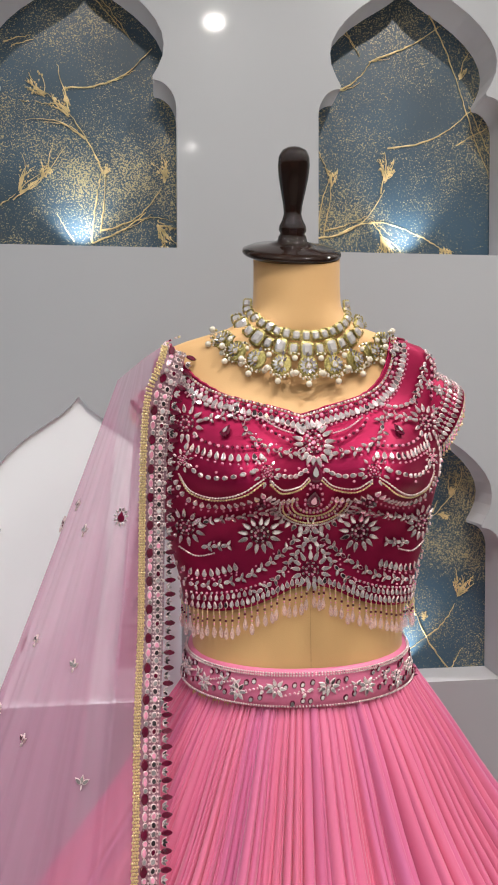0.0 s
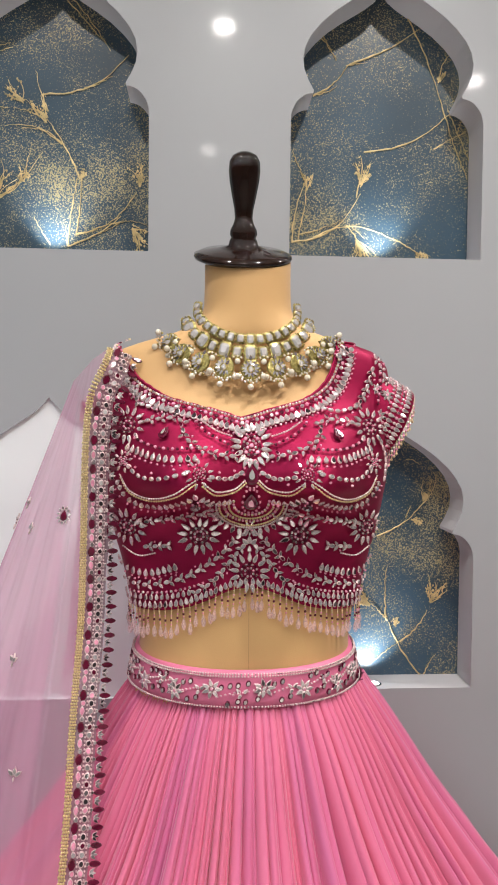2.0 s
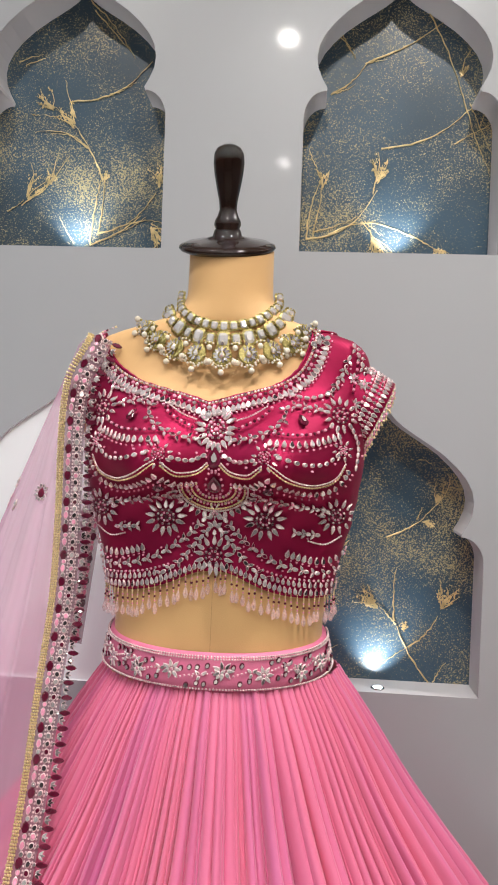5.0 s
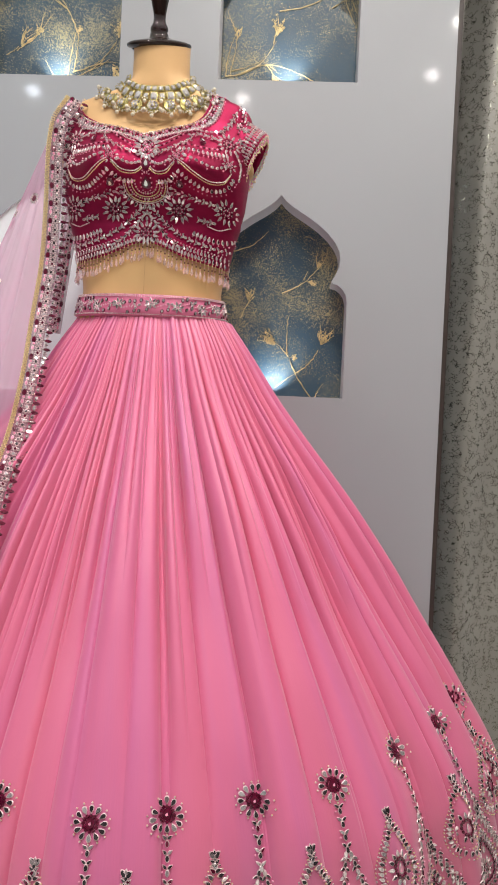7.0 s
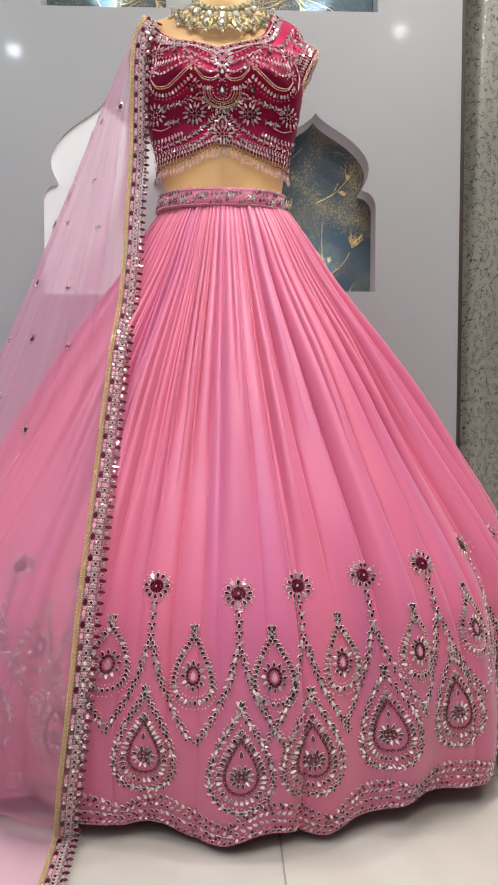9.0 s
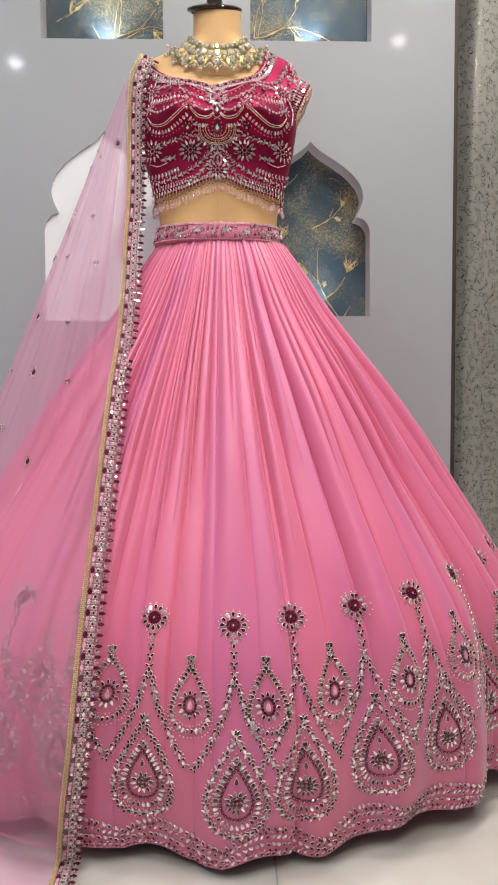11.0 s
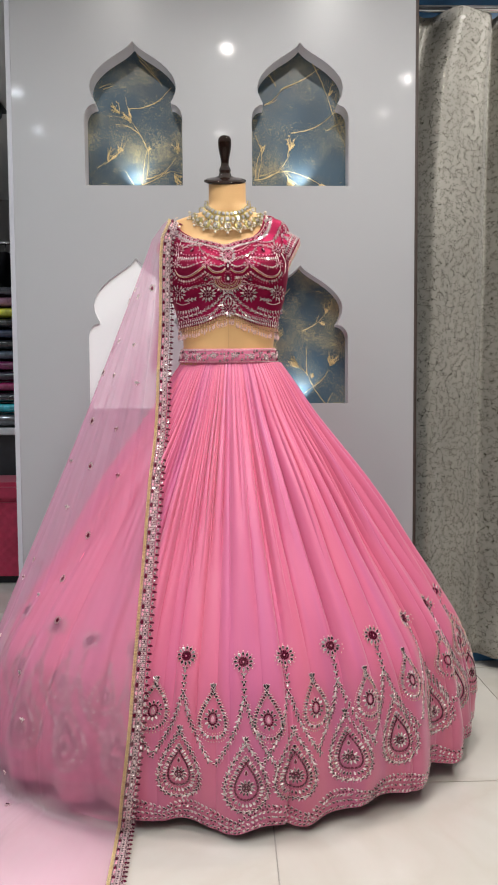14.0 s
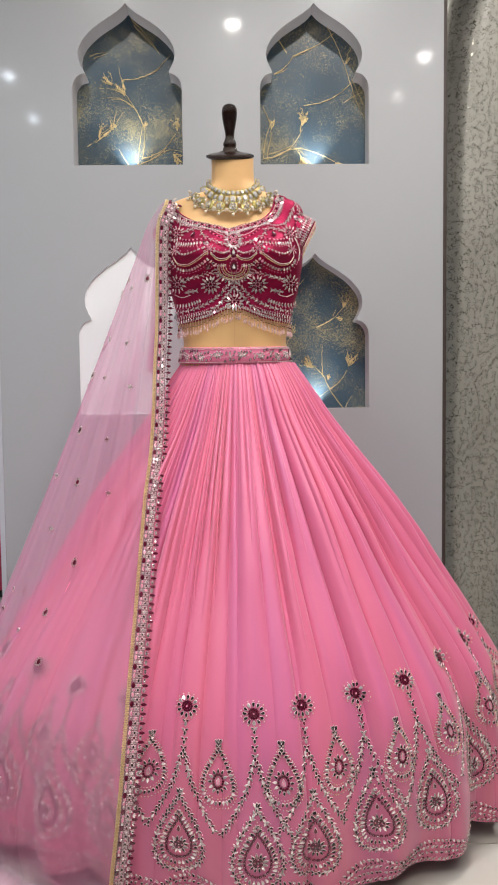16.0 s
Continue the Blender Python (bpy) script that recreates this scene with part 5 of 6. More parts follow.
STEMS = [-0.655, -0.60, -0.535, -0.435, -0.33, -0.22, -0.098, 0.033, 0.128, 0.242, 0.350, 0.466, 0.555, 0.63, 0.675]
stem_angles = [angle_at(x, 0.43) for x in STEMS]
for k, th in enumerate(stem_angles):
    sn = abs(math.sin(th))
    z = 0.415 + 0.060 * sn ** 1.3
    s = skirt_motif(th, z)
    for q in range(12):
        a = 2 * math.pi * q / 12
        s.put(0.0172 * math.cos(a), 0.0172 * math.sin(a), -math.cos(a), -math.sin(a), 0.0110, 0.0074, "drop")
        s.bead(0.0092 * math.cos(a), 0.0092 * math.sin(a), 0.0026, GA)
    s.put(0, 0, 0.3, 1, 0.015, 0.0130, "oval", GA, GA, edge=0.9)
    p, n = s.at(0, 0)
    s.e.stone(p + n * 0.0016, n, Vector((0.3, 0, 1)), 0.0060, 0.0048, "drop", RO, GA)
    for q in range(14):
        a = 2 * math.pi * (q + 0.5) / 14
        s.bead(0.0250 * math.cos(a), 0.0250 * math.sin(a), 0.0014, SI)
    s.done("stone_flower", lehenga, stuff=True)
    # stem, forking round the drop below
    s = skirt_motif(th, z - 0.09)
    s.leaf_chain([(0, 0.012), (0, 0.062)], 0.0092, 0.0165)
    gap = 0.062 if k + 1 < len(stem_angles) else 0.05
    for side in (-1, 1):
        s.leaf_chain([(side * 0.004, 0.006), (side * 0.018, -0.050), (side * 0.038, -0.096), (side * gap, -0.142)], 0.0088, 0.0130)
    s.done("stone_stem", lehenga, stuff=True)
    # great drop near the hem
    s = skirt_motif(th + 0.03 * math.sin(th), 0.150 + 0.095 * sn)
    s.leaf_chain(drop_outline(0.118, 0.165, tip=0.008), 0.0090, 0.0128)
    for x, y, dx, dy in along(drop_outline(0.082, 0.114), 0.0084):
        s.put(x, y, dy + 0.2 * dx, 0.2 * dy - dx, 0.0108, 0.0066, "drop")
    for x, y, dx, dy in along(drop_outline(0.062, 0.088), 0.0080):
        s.put(x, y, dx, dy, 0.0084, 0.0056, "oval", GA, GA)
        s.bead(x, y, 0.0012, RO)
    s.bead_row(drop_outline(0.098, 0.134), 0.0013, 0.0064, (SI, RO))
    s.flower(0, -0.014, 0.0215, 12, GA)
    for q in range(12):
        a = 2 * math.pi * q / 12
        s.bead(0.0082 * math.cos(a), -0.014 + 0.0082 * math.sin(a), 0.0028, GA)
    s.put(0, 0.022, 0, 1, 0.014, 0.0085, "drop", GA)
    for a in (-0.7, 0, 0.7):
        s.put(0.006 * math.sin(a), 0.097 + 0.004 * math.cos(a), math.sin(a), math.cos(a), 0.012, 0.007)
    s.done("great_drop_motif", lehenga, stuff=True)
for k in range(len(stem_angles) - 1):
    th = (stem_angles[k] + stem_angles[k + 1]) / 2
    s = skirt_motif(th, 0.298 + 0.070 * abs(math.sin(th)) ** 1.4)
    w = 0.074
    for x, y, dx, dy in along(drop_outline(w, 0.108), 0.0076):
        s.put(x, y, -dy + 0.25 * dx, dx + 0.25 * dy, 0.0100, 0.0064, "drop", MI if random.random() > 0.12 else GA)
    s.bead_row(drop_outline(w * 0.82, 0.090), 0.0012, 0.0058, (SI, SI, RO))
    s.bead_row(drop_outline(w * 1.20, 0.128), 0.0012, 0.0062, (SI, SI, MI))
    for q in range(12):
        a = 2 * math.pi * q / 12
        s.put(0.0165 * math.cos(a), -0.010 + 0.021 * math.sin(a), math.cos(a), math.sin(a), 0.010, 0.0062)
    for q in range(14):
        a = 2 * math.pi * q / 14
        s.bead(0.0095 * math.cos(a), -0.010 + 0.0135 * math.sin(a), 0.0026, GA)
    s.put(0, -0.010, 0, 1, 0.016, 0.009, "drop", RO)
    for a in (-0.75, 0, 0.75):
        s.put(0.006 * math.sin(a), 0.063 + 0.004 * math.cos(a), math.sin(a), math.cos(a), 0.0115, 0.007)
    s.leaf_chain([(0, 0.052), (0, 0.062)], 0.0085, 0.012)
    s.done("small_drop_motif", lehenga, stuff=True)
# scalloped hem border in six lengths
hem_cloth = Sewn(lambda x, y: on_skirt(x, hem_height(x) + y))
hem_cloth.dark = 0.5
for seg in range(6):
    a0, a1 = -1.62 + 0.54 * seg, -1.62 + 0.54 * (seg + 1)
    th = a0
    while th < a1:
        a = curve_at(SIDE, 0.03)
        r = math.hypot(a * math.cos(th), 0.70 * a * math.sin(th))
        wave = 0.016 * abs(math.sin(th * 13))
        for y, size, lean in ((0.008, 0.0088, 0.6), (0.017 + 0.6 * wave, 0.0098, -0.7), (0.026 + wave, 0.0094, 0.5), (0.036 + 1.4 * wave, 0.0098, -0.3)):
            hem_cloth.put(th + random.uniform(-1, 1) * 0.002, y, lean, r * random.uniform(0.4, 1), size, size * 0.6)
        hem_cloth.bead(th + 0.006, 0.013, 0.0020, GA if random.random() > 0.5 else RO)
        hem_cloth.bead(th + 0.003, 0.003, 0.0016, RO)
        hem_cloth.bead(th + 0.008, 0.031 + 1.2 * wave, 0.0022, (GA, RO)[random.random() > 0.6])
        th += 0.0095 / r
    hem_cloth.done("hem_border", lehenga, stuff=True)
# waistband stones
band = Sewn(lambda x, y: (belt(x, y / 0.04, 0.0030), (belt(x + 0.02, 0.5) - belt(x - 0.02, 0.5)).cross(Vector((0, 0, 1))).normalized()))
for seg in range(5):
    a0, a1 = -1.75 + 0.7 * seg, -1.75 + 0.7 * (seg + 1)
    r = 0.12
    for y, gems in ((0.0375, (SI, MI)), (0.035, (SI, SI)), (0.0036, (SI, MI))):
        th = a0
        while th < a1:
            p, n = band.at(th, y)
            band.e.stone(p, n, Vector((0, 0, 1)), 0.0021, 0.0020, "oval", gems[random.random() > 0.5], SI, count=6)
            th += 0.0026 / r
    th = a0 + 0.08
    k = 0
    while th < a1:
        y = 0.019 + 0.004 * math.sin(th * 14)
        if k % 3 == 0:
            for q in range(7):
                a = 2 * math.pi * q / 7
                p, n = band.at(th + 0.0065 * math.cos(a) / r, y + 0.0065 * math.sin(a))
                d = (belt(th + 0.02, 0.5) - belt(th - 0.02, 0.5)).normalized() * math.cos(a) + Vector((0, 0, 1)) * math.sin(a)
                band.e.stone(p, n, d, 0.0092, 0.0048, "drop", MI)
            p, n = band.at(th, y)
            band.e.stone(p, n, Vector((0, 0, 1)), 0.004, 0.004, "oval", RO)
        else:
            for dx, dy, g in ((-0.006, 0.008, MI), (0.002, 0.010, MI), (0.0, -0.009, MI), (0.009, -0.006, MI)):
                p, n = band.at(th + dx / r, y + dy)
                band.e.stone(p, n, Vector((0.4, 0, 1)), 0.0072, 0.0056, "oval", g, GA, count=10, edge=0.68)
            for q in range(6):
                p, n = band.at(th + (-0.010 + 0.004 * q) / r, y - 0.002 + 0.0012 * q)
                band.e.stone(p, n, Vector((0, 0, 1)), 0.0026, 0.0026, "oval", RO, count=6)
            for a in (0.7, 2.4, 4.2):
                p, n = band.at(th + (0.012 + 0.004 * math.cos(a)) / r, y + 0.002 + 0.004 * math.sin(a))
                band.e.stone(p, n, Vector((math.cos(a), 0, math.sin(a))), 0.007, 0.004, "drop", MI)
        th += 0.0150 / r
        k += 1
    band.done("waistband_trim", lehenga, stuff=True)

# ---- the net stole: pinned at the shoulder, falling over the skirt to the floor ----
stole = empty("stole", (0, 0, 0))
EDGE = [(1.500, -0.138, -0.040), (1.47, -0.147, -0.058), (1.45, -0.155, -0.064), (1.40, -0.160, -0.066), (1.30, -0.163, -0.060), (1.20, -0.165, -0.066), (1.10, -0.169, -0.092),
        (1.00, -0.170, -0.126), (0.90, -0.174, -0.168), (0.80, -0.182, -0.212)]
EDGE_X = [(0.0, -0.244), (0.10, -0.232), (0.20, -0.218), (0.30, -0.207), (0.40, -0.200), (0.50, -0.195), (0.60, -0.190), (0.70, -0.186), (0.80, -0.182)]


def skirt_front(x, z):
    """How far forward the cloth reaches at east x and height z, with room for its folds."""
    a = curve_at(SIDE, z)
    s = min(0.97, abs(x - SX) / a)
    c = math.sqrt(1 - s * s) ** (1 + 0.45 * max(0.0, min(1.0, (0.36 - z) / 0.36)))
    return -depth(a, z) * c - 0.026 - 0.008 * min(1.0, z / 0.5)


def edge_at(t):
    """The stole's front edge, t 0 at the shoulder, 1 at its end on the floor."""
    length = t * 1.80
    if length < 0.712:
        z = 1.500 - length
        x, y = curve_at([(-a, b) for a, b, _ in EDGE], -z), curve_at([(-a, c) for a, _, c in EDGE], -z)
        k = max(0.0, min(1.0, (1.0 - z) / 0.20))
        k = k * k * (3 - 2 * k)
        return Vector((x, y * (1 - k) + k * min(y, skirt_front(x, z)) if k else y, z))
    if length < 1.48:
        z = max(0.012, 0.788 - (length - 0.712) * 1.02)
        x = curve_at(EDGE_X, z)
        return Vector((x, skirt_front(x, z), z))
    q = length - 1.48
    base = edge_at(1.479 / 1.80)
    return Vector((base.x + 0.03 * q, base.y - q * 0.97, 0.006 + 0.006 * max(0, 1 - q * 8)))


def edge_frame(way, t, turn):
    """Point, way down, way across and facing of an edge band."""
    p = way(t)
    d = (way(min(1, t + 0.003)) - way(max(0, t - 0.003))).normalized()
    ref = Vector((0.25, -1, 0.0)) if p.z > 0.03 else Vector((0, -0.3, 1))
    ref = (ref - d * ref.dot(d)).normalized()
    return p, d, d.cross(ref).normalized() * turn, ref


BORDER_W = 0.036


def net_at(s, t):
    """s 0 at the front edge, 1 at the far side, 1.4 behind; t down the cloth."""
    if s <= 0:
        return edge_at(t)
    p0 = Vector((-0.170 - 0.040 * min(s, 1), -0.036 + 0.085 * s, 1.498 - 0.025 * s))
    th = -0.60 - 0.95 * s
    zc = 0.80 - 0.42 * min(1, s * 1.3) if s < 1 else 0.38 + 1.3 * (s - 1)
    c = skirt(th, zc, 0.026, 0.2)
    wob = 0.007 * math.sin(s * 31 + 1.3 * math.sin(t * 5)) + 0.003 * math.sin(s * 67 + t * 3)
    top = (p0 - c).length
    down = zc * 1.05
    run = 0.30 * (1 - 0.6 * min(1, s)) + 0.05 * math.sin(s * 23)
    length = t * (top + down + run)
    out = Vector((math.sin(th), -math.cos(th), 0))
    if length < top:
        u = length / top
        sag = Vector((0, 0, -0.020 * math.sin(math.pi * u)))
        return p0 + (c - p0) * u + sag + out * wob * u
    if length < top + down:
        z = max(0.010, zc - (length - top) / 1.05)
        p = skirt(th, z, 0.026 + 0.006 * (1 - z / zc), 0.2)
        return p + out * wob * min(1, 0.6 + 0.4 * z / zc)
    q = length - top - down
    p = skirt(th, 0.010, 0.032, 0.2) + out * wob * 0.6
    head = (out + Vector((0.15, -0.75, 0)) * (1 - 0.5 * min(1, s))).normalized()
    return Vector((p.x + head.x * q, p.y + head.y * q, 0.008 + 0.010 * max(0.0, math.sin(s * 40 + q * 20)) * min(1, q * 8)))


nu, nv = 170, 90


def net_vertex(i, j):
    s, t = 1.4 * i / (nu - 1), j / (nv - 1)
    p = net_at(s, t)
    if s < 0.10:
        e, _, across, face = edge_frame(edge_at, t, -1)
        e = e - across * BORDER_W * 0.52 + face * 0.004
        k = s / 0.10
        k = k * k * (3 - 2 * k)
        p = e + (net_at(0.10, t) - e) * (s / 0.10) * (0.4 + 0.6 * k)
        bow = 0.016 * math.sin(math.pi * s / 0.10) * max(0.0, min(1.0, (0.9 - p.z) / 0.2)) * min(1.0, p.z / 0.05)
        p += Vector((p.x, p.y, 0)).normalized() * bow
    p.z = max(p.z, 0.006)
    p.y = min(p.y, WALL_Y - 0.012)
    return tuple(p)


v, f = grid(nu, nv, net_vertex)
mesh_ob("net", v, f, [NET], stole, uvs=[((k % nu) / nu, (k // nu) / nv) for k in range(len(v))])


def border(way, name, width, t0, t1, turn, length, laced=True):
    """The embroidered edge band: gold lace, two columns of stones, a fringe of garnet points."""
    n = 420
    rows = [edge_frame(way, t0 + (t1 - t0) * k / n, turn) for k in range(n + 1)]
    cols = (-0.5, -0.27, 0.0, 0.25)
    v = [tuple(p + s * width * c + r * 0.006) for p, d, s, r in rows for c in cols]
    f = [(k * 4 + c, k * 4 + c + 1, k * 4 + c + 5, k * 4 + c + 4) for k in range(n) for c in range(3)]
    base = mesh_ob(name, v, f, [NET_BAND], stole, "stone-worked net border")
    lace = Emb()
    count = int(length / 0.0029) if laced else 0
    for k in range(count):
        p, d, s, r = edge_frame(way, t0 + (t1 - t0) * (k + 0.5) / count, turn)
        for c, g in ((-0.545, GO), (-0.475, GO), (-0.405, GO)):
            lace.ball(p + s * width * (c + 0.02 * (k % 2)) + r * (0.0066 + 0.0008 * ((k + int(c * 100)) % 2)), 0.0016, g, 5, 4)
    if laced:
        lace.out("gold_lace", base, "gold lace trim", True)
    e = Emb()
    count = int(length / 0.0155)
    for k in range(count):
        for half in (0, 1):
            p, d, s, r = edge_frame(way, t0 + (t1 - t0) * (k + 0.25 + 0.5 * half) / count, turn)
            p = p + r * 0.0072
            if half == 0:
                e.stone(p + s * width * 0.43, r, s, 0.0128, 0.0062, "leaf", GA, GA, tilt=0.2)
                e.stone(p - s * width * 0.22, r, d, *((0.0125, 0.0080, "leaf", GA, GA) if k % 2 == 0 else (0.0105, 0.0058, "leaf", RO, SI)))
                e.stone(p + s * width * 0.22, r, d, 0.0045, 0.0040, "oval", MI, count=6)
            else:
                for a in (-0.75, 0.0, 0.75):
                    w = s * math.cos(a) + d * math.sin(a)
                    e.stone(p + s * width * 0.30 + w * 0.0034, r, w, 0.0070, 0.0038, "drop", MI if random.random() > 0.3 else DM, count=7)
                e.stone(p - s * width * 0.20, r, d, 0.0062, 0.0054, "oval", MI if k % 2 else RO, count=7)
            e.stone(p + s * width * 0.04, r, d + s * (0.25 if half else -0.25), 0.0080, 0.0066, "oval" if half else "leaf", (DM, MI, DM, GA, MI, DM, RO)[(2 * k + half) % 7], SI, edge=0.66)
            for q in (-1, 1):
                e.stone(p - s * width * 0.075 + d * 0.002 * q, r, d, 0.0026, 0.0024, "oval", SI, count=5)
                e.stone(p + s * width * 0.155 + d * 0.002 * q, r, d, 0.0028, 0.0022, "oval", SI, count=5)
    e.out("stone_trim", base, stuff=True)
    return base


NET_BAND = net_cloth("border_net", (0.44, 0.29, 0.33), 0.62)
border(edge_at, "front_border", BORDER_W, 0.0, 1.0, -1, 1.80)


def back_edge(t):
    return Vector((-0.150 - 0.056 * t, 0.060 + 0.030 * t, 1.47 - 0.37 * t))


border(back_edge, "back_border", 0.026, 0.0, 1.0, 1, 0.375, laced=False)


def inner_net(i, j):
    """The fold of net between the two edges, bowed outwards."""
    u, t = i / 13, j / 29
    a = back_edge(t)
    b = edge_at((1.500 - min(1.498, a.z)) / 1.80)
    p = a + (b - a) * u
    p.x -= 0.028 * math.sin(math.pi * u) * min(1.0, t * 4 + 0.3)
    return tuple(p)


v, f = grid(14, 30, inner_net)
mesh_ob("inner_net", v, f, [NET], stole, uvs=[((k % 14) / 60, (k // 14) / 60) for k in range(len(v))])
# small scattered motifs on the net
rows = [(s, t) for t, off in ((0.10, 0.0), (0.17, 0.5), (0.24, 0.2), (0.31, 0.6), (0.38, 0.1), (0.45, 0.45), (0.52, 0.8), (0.59, 0.25), (0.66, 0.6), (0.73, 0.15), (0.80, 0.5), (0.88, 0.3), (0.95, 0.1))
        for s in (0.16 + (off + q) * 0.28 for q in range(4)) if s < 1.1]
for k, (s, t) in enumerate(rows):
    s, t = s + random.uniform(-0.04, 0.04), t + random.uniform(-0.015, 0.015)
    p = net_at(s, t)
    du, dv = net_at(s + 0.02, t) - p, net_at(s, t + 0.02) - p
    n = du.cross(dv).normalized()
    if n.y > 0:
        n = -n
    if p.z < 0.02:
        n = Vector((0, 0, 1))
    dv.normalize()
    e = Emb()
    p = p + n * 0.002
    if k % 3 == 0:
        e.stone(p, n, -dv, 0.012, 0.008, "drop", GA, GA, count=12)
        for q in range(11):
            a = 2 * math.pi * q / 11
            w = dv * math.cos(a) * 0.0085 + dv.cross(n) * math.sin(a) * 0.0066
            e.stone(p + w, n, w, 0.0045, 0.003, "drop", MI)
    else:
        for a in (-0.9, 0.0, 0.9):
            w = -dv * math.cos(a) + dv.cross(n) * math.sin(a)
            e.stone(p + w * 0.005, n, w, 0.0088, 0.0048, "drop", MI if k % 3 == 1 else GA)
        e.stone(p + dv * 0.003, n, dv, 0.005, 0.002, "leaf", SI)
    e.out("net_motif", stole)
tagged(stole, "sheer pink net stole with garnet border, draped from the shoulder", "stole")

# ---- the shop beyond the wall's edge ----
CRIMSON = mat("crimson_quilt", (0.46, 0.02, 0.075), rough=0.5, var=0.15, scale=20, bump=0.1, sheen=0.3)
CHARCOAL = mat("charcoal_board", (0.045, 0.045, 0.05), rough=0.4, var=0.2, scale=10)
COUNTER = mat("white_counter_top", (0.75, 0.75, 0.76), rough=0.2, var=0.03, scale=4)
BLACK = mat("black_cloth", (0.016, 0.016, 0.02), rough=0.6, var=0.3, scale=20)


def quilted_bench():
    th = empty("bench", (-1.45, 2.15, 0))
    part("plinth", box(-0.34, 0.34, -0.18, 0.2, 0.0, 0.045, 0.004), BLACK, th)
    nu, nv = 60, 34

    def at(i, j):
        u, w = i / (nu - 1), j / (nv - 1)
        x, z = -0.36 + 0.72 * u, 0.045 + 0.41 * w
        a, b = (x + z) / 0.055, (x - z) / 0.055
        return (x, -0.205 - 0.008 * abs(math.sin(a * math.pi)) * abs(math.sin(b * math.pi)), z)
    v, f = grid(nu, nv, at)
    o = len(v)
    v += [(x, y, z) for z in (0.045, 0.455) for x, y in ((-0.36, -0.205), (0.36, -0.205), (0.36, 0.2), (-0.36, 0.2))]
    f += [(o, o + 3, o + 7, o + 4), (o + 1, o + 5, o + 6, o + 2), (o + 2, o + 6, o + 7, o + 3), (o + 4, o + 5, o + 6, o + 7)]
    mesh_ob("quilted_body", v, f, [CRIMSON], th)
    part("seat_cushion", box(-0.37, 0.37, -0.225, 0.21, 0.456, 0.566, 0.025), CRIMSON, th)
    tagged(th, "crimson velvet bench with a diamond-quilted front", "bench")


def counter():
    th = empty("counter", (-1.55, 2.75, 0))
    part("body", box(-0.6, 0.55, -0.22, 0.3, 0.0, 0.80, 0.004), CHARCOAL, th)
    part("worktop", box(-0.62, 0.57, -0.25, 0.32, 0.801, 0.845, 0.006), COUNTER, th, "white worktop")
    tagged(th, "charcoal shop counter with a white worktop", "counter")


def folded_cloth(x, y, z, w, h, color, seed):
    """One folded garment in a clear sleeve, with soft rounded folds."""
    m = mat("folded_cloth", [min(0.8, c * 1.7) for c in color], rough=0.25, var=0.5, scale=25, bump=0.5, bump_scale=45, coat=1.0)
    nu, nv = 28, 14

    def at(i, j):
        a = 2 * math.pi * j / nv
        u = i / (nu - 1)
        r = 1 - 0.35 * abs(2 * u - 1) ** 6
        k = 0.010 * noise.noise((u * 6 + seed, a, seed))
        return (-w / 2 + w * u, 0.16 * math.copysign(abs(math.cos(a)) ** 0.6, math.cos(a)) + k, h / 2 + h / 2 * r * math.copysign(abs(math.sin(a)) ** 0.7, math.sin(a)) + (k * 0.4 if math.sin(a) > 0 else 0))
    v, f = grid(nu, nv, lambda i, j: at(i, j), False)
    f += [((nv - 1) * nu + i, (nv - 1) * nu + i + 1, i + 1, i) for i in range(nu - 1)]
    f += [tuple(j * nu for j in range(nv)), tuple(j * nu + nu - 1 for j in reversed(range(nv)))]
    ob = mesh_ob("folded_garment", v, f, [m])
    ob.location = (x, y, z)
    return ob


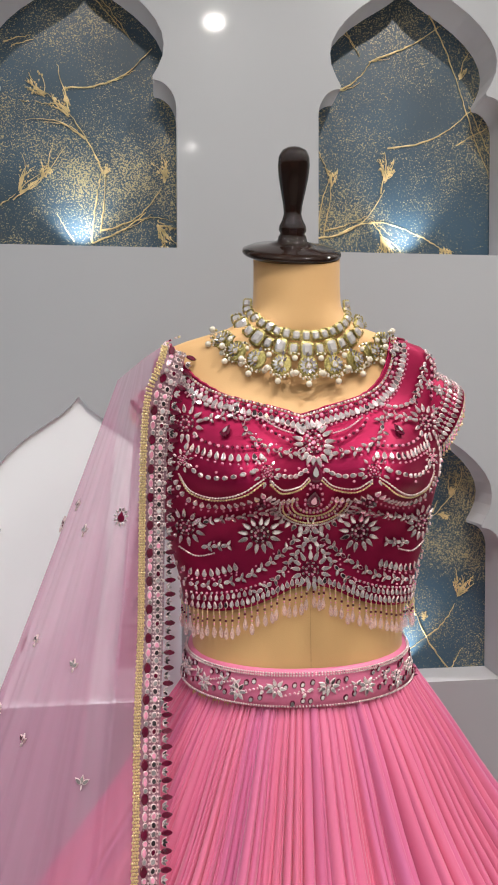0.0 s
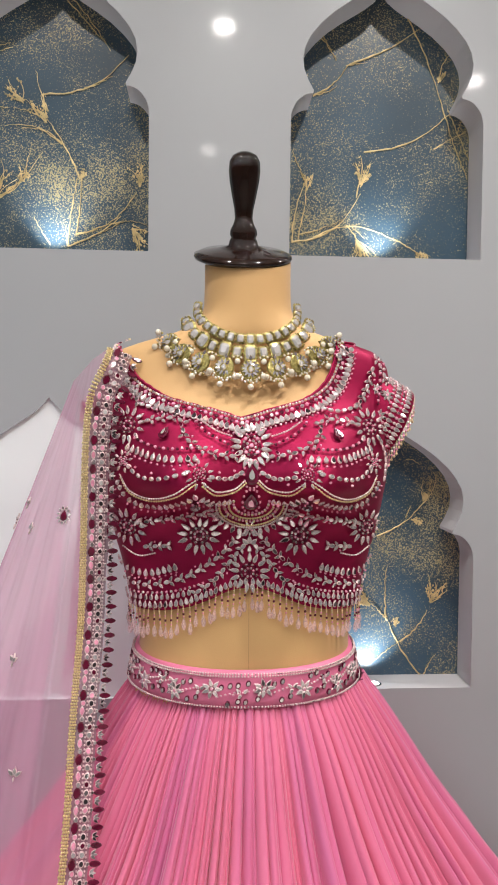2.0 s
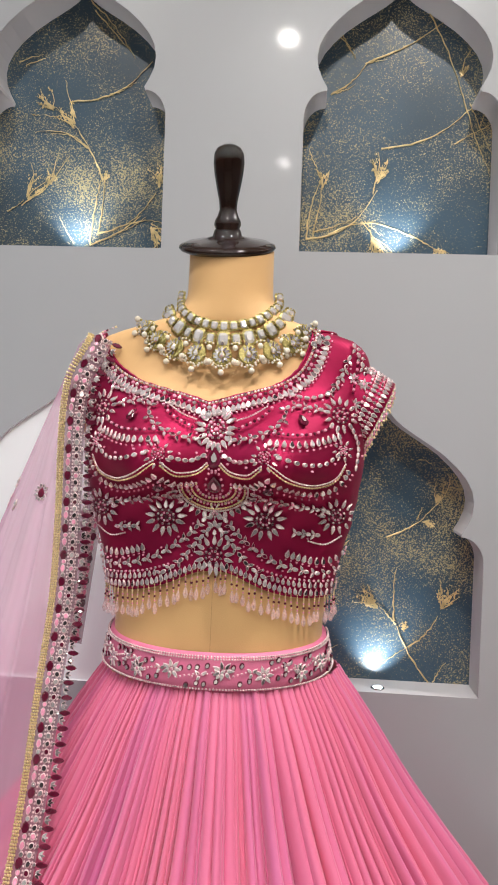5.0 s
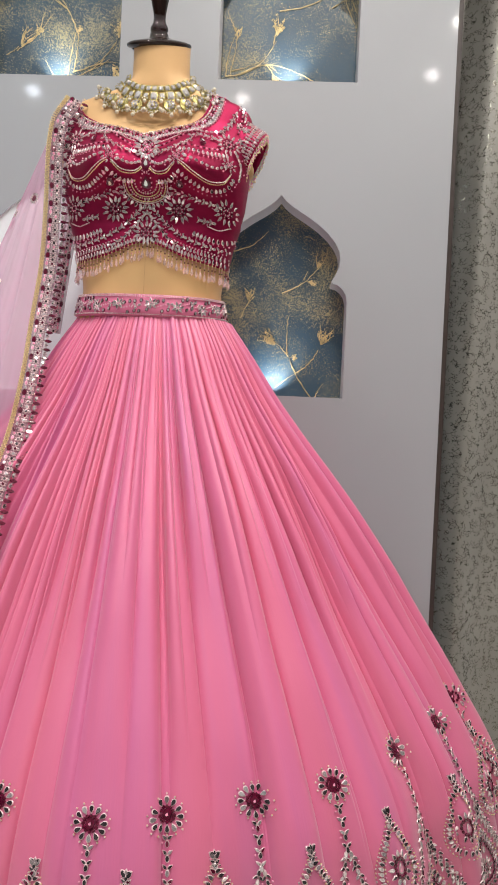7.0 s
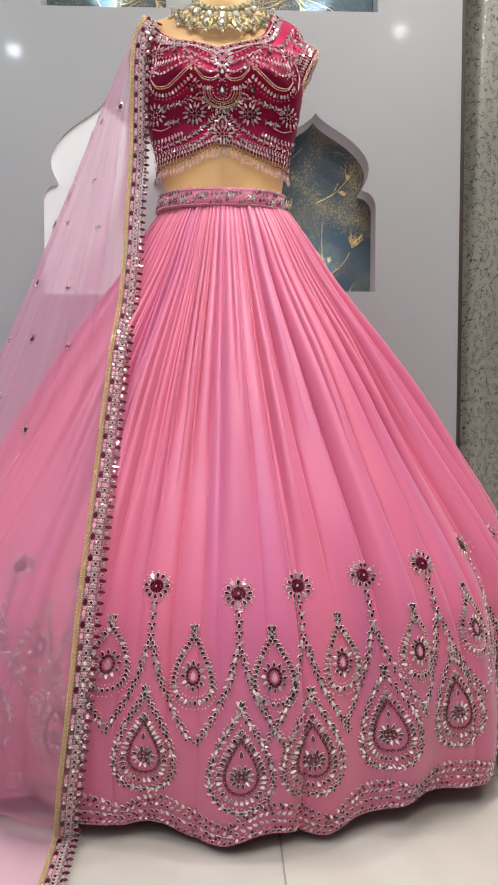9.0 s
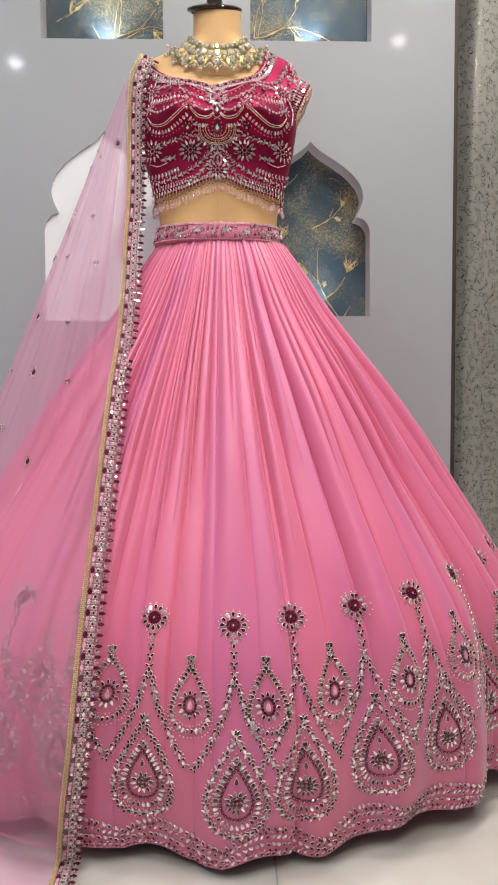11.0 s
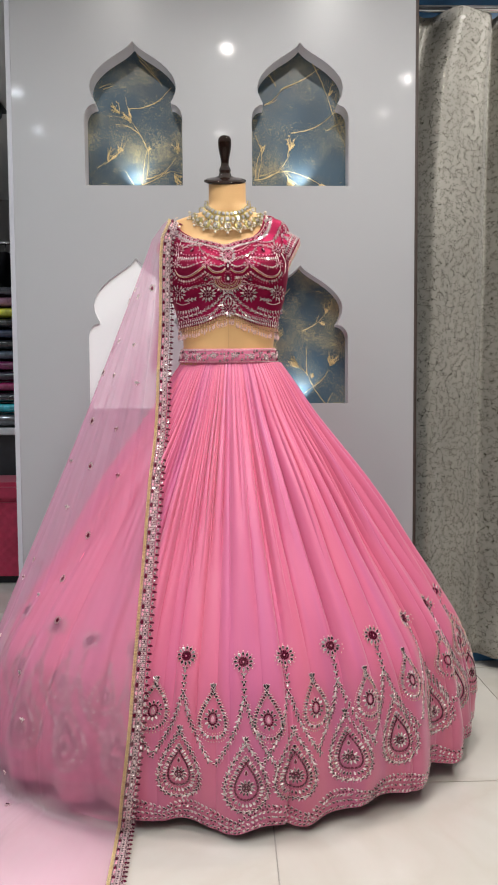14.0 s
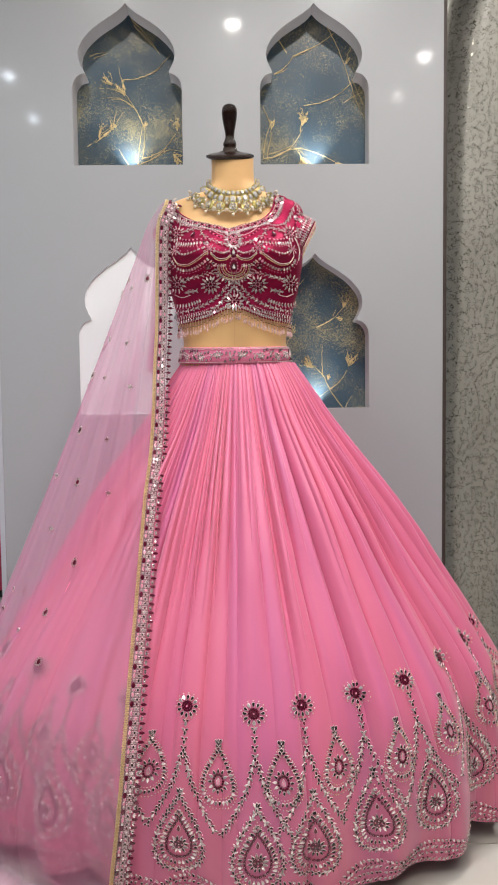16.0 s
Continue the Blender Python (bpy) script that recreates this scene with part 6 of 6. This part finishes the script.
quilted_bench()
counter()
COLORS = [("black and white dotted", (0.06, 0.055, 0.06)), ("turquoise", (0.02, 0.30, 0.36)), ("black", (0.02, 0.02, 0.025)), ("magenta", (0.22, 0.01, 0.07)), ("charcoal", (0.03, 0.032, 0.045)),
          ("plum", (0.12, 0.012, 0.06)), ("slate", (0.05, 0.065, 0.09)), ("black", (0.018, 0.018, 0.02)), ("navy", (0.02, 0.03, 0.06)), ("black", (0.02, 0.02, 0.02)), ("lime yellow", (0.42, 0.40, 0.02)),
          ("dusty rose", (0.22, 0.10, 0.14)), ("charcoal", (0.04, 0.04, 0.05))]
z = 0.846
for k, (word, c) in enumerate(COLORS):
    h = 0.066 if k else 0.09
    tagged(folded_cloth(-1.50 + random.uniform(-0.02, 0.02), 2.77, z, 0.72, h, c, k * 1.7), f"folded {word} garment stacked on the counter", "folded garment", "stacked garments")
    z += h + 0.0015
# rack with hanging black garments above the stack
rack = empty("garment_rack", (-1.5, 3.05, 0))
for x in (-0.55, 0.55):
    tv, tf = tube([(x, 0, 0), (x, 0, 2.12)], 0.014, 10)
    mesh_ob("post", tv, tf, [CHROME], rack)
tv, tf = tube([(-0.55, 0, 2.10), (0.55, 0, 2.10)], 0.012, 10)
mesh_ob("bar", tv, tf, [CHROME], rack)
tagged(rack, "chrome garment rack standing behind the counter", "garment rack")
first = None
for k in range(7):
    x = -1.95 + 0.14 * k
    if first is None:
        def garment(i, j):
            a, t = 2 * math.pi * i / 26, j / 13
            w = 0.035 + 0.03 * t + 0.008 * math.sin(5 * a)
            d = (0.05 + 0.17 * min(1, t * 4)) * (1 - 0.1 * t)
            return (w * math.cos(a), d * math.sin(a), 2.03 - 0.55 * t)
        v, f = grid(26, 14, garment, True)
        first = mesh_ob("hanging_garment", v, f, [BLACK])
        tv, tf = tube([(0, 0, 2.02), (0, 0, 2.06), (0.0, 0.012, 2.075), (0, 0.012, 2.095), (0, -0.006, 2.113)], 0.003, 6)
        mesh_ob("hook", tv, tf, [CHROME], first)
        tagged(first, "black garment hanging on the chrome rack", "garment", "hanging garments")
        first.location = (x, 3.05, 0)
    else:
        copy_thing(first, pose(x, 3.05, 0, 0, 0, random.uniform(-8, 8)))
# track light head on the ceiling near the far shop
spot = empty("track_light", (-1.30, 2.1, CEILING))
part("mount", box(-0.03, 0.03, -0.2, 0.2, -0.02, 0.0, 0.003), CHARCOAL, spot)
tv, tf = tube([(0, 0, -0.02), (0, 0, -0.10)], 0.006, 8)
mesh_ob("stem", tv, tf, [CHARCOAL], spot)
tv, tf = tube([(0.02, 0.03, -0.08), (-0.01, -0.06, -0.15)], 0.035, 20)
mesh_ob("head", tv, tf, [CHARCOAL], spot)
tagged(spot, "black adjustable ceiling spotlight", "track light")
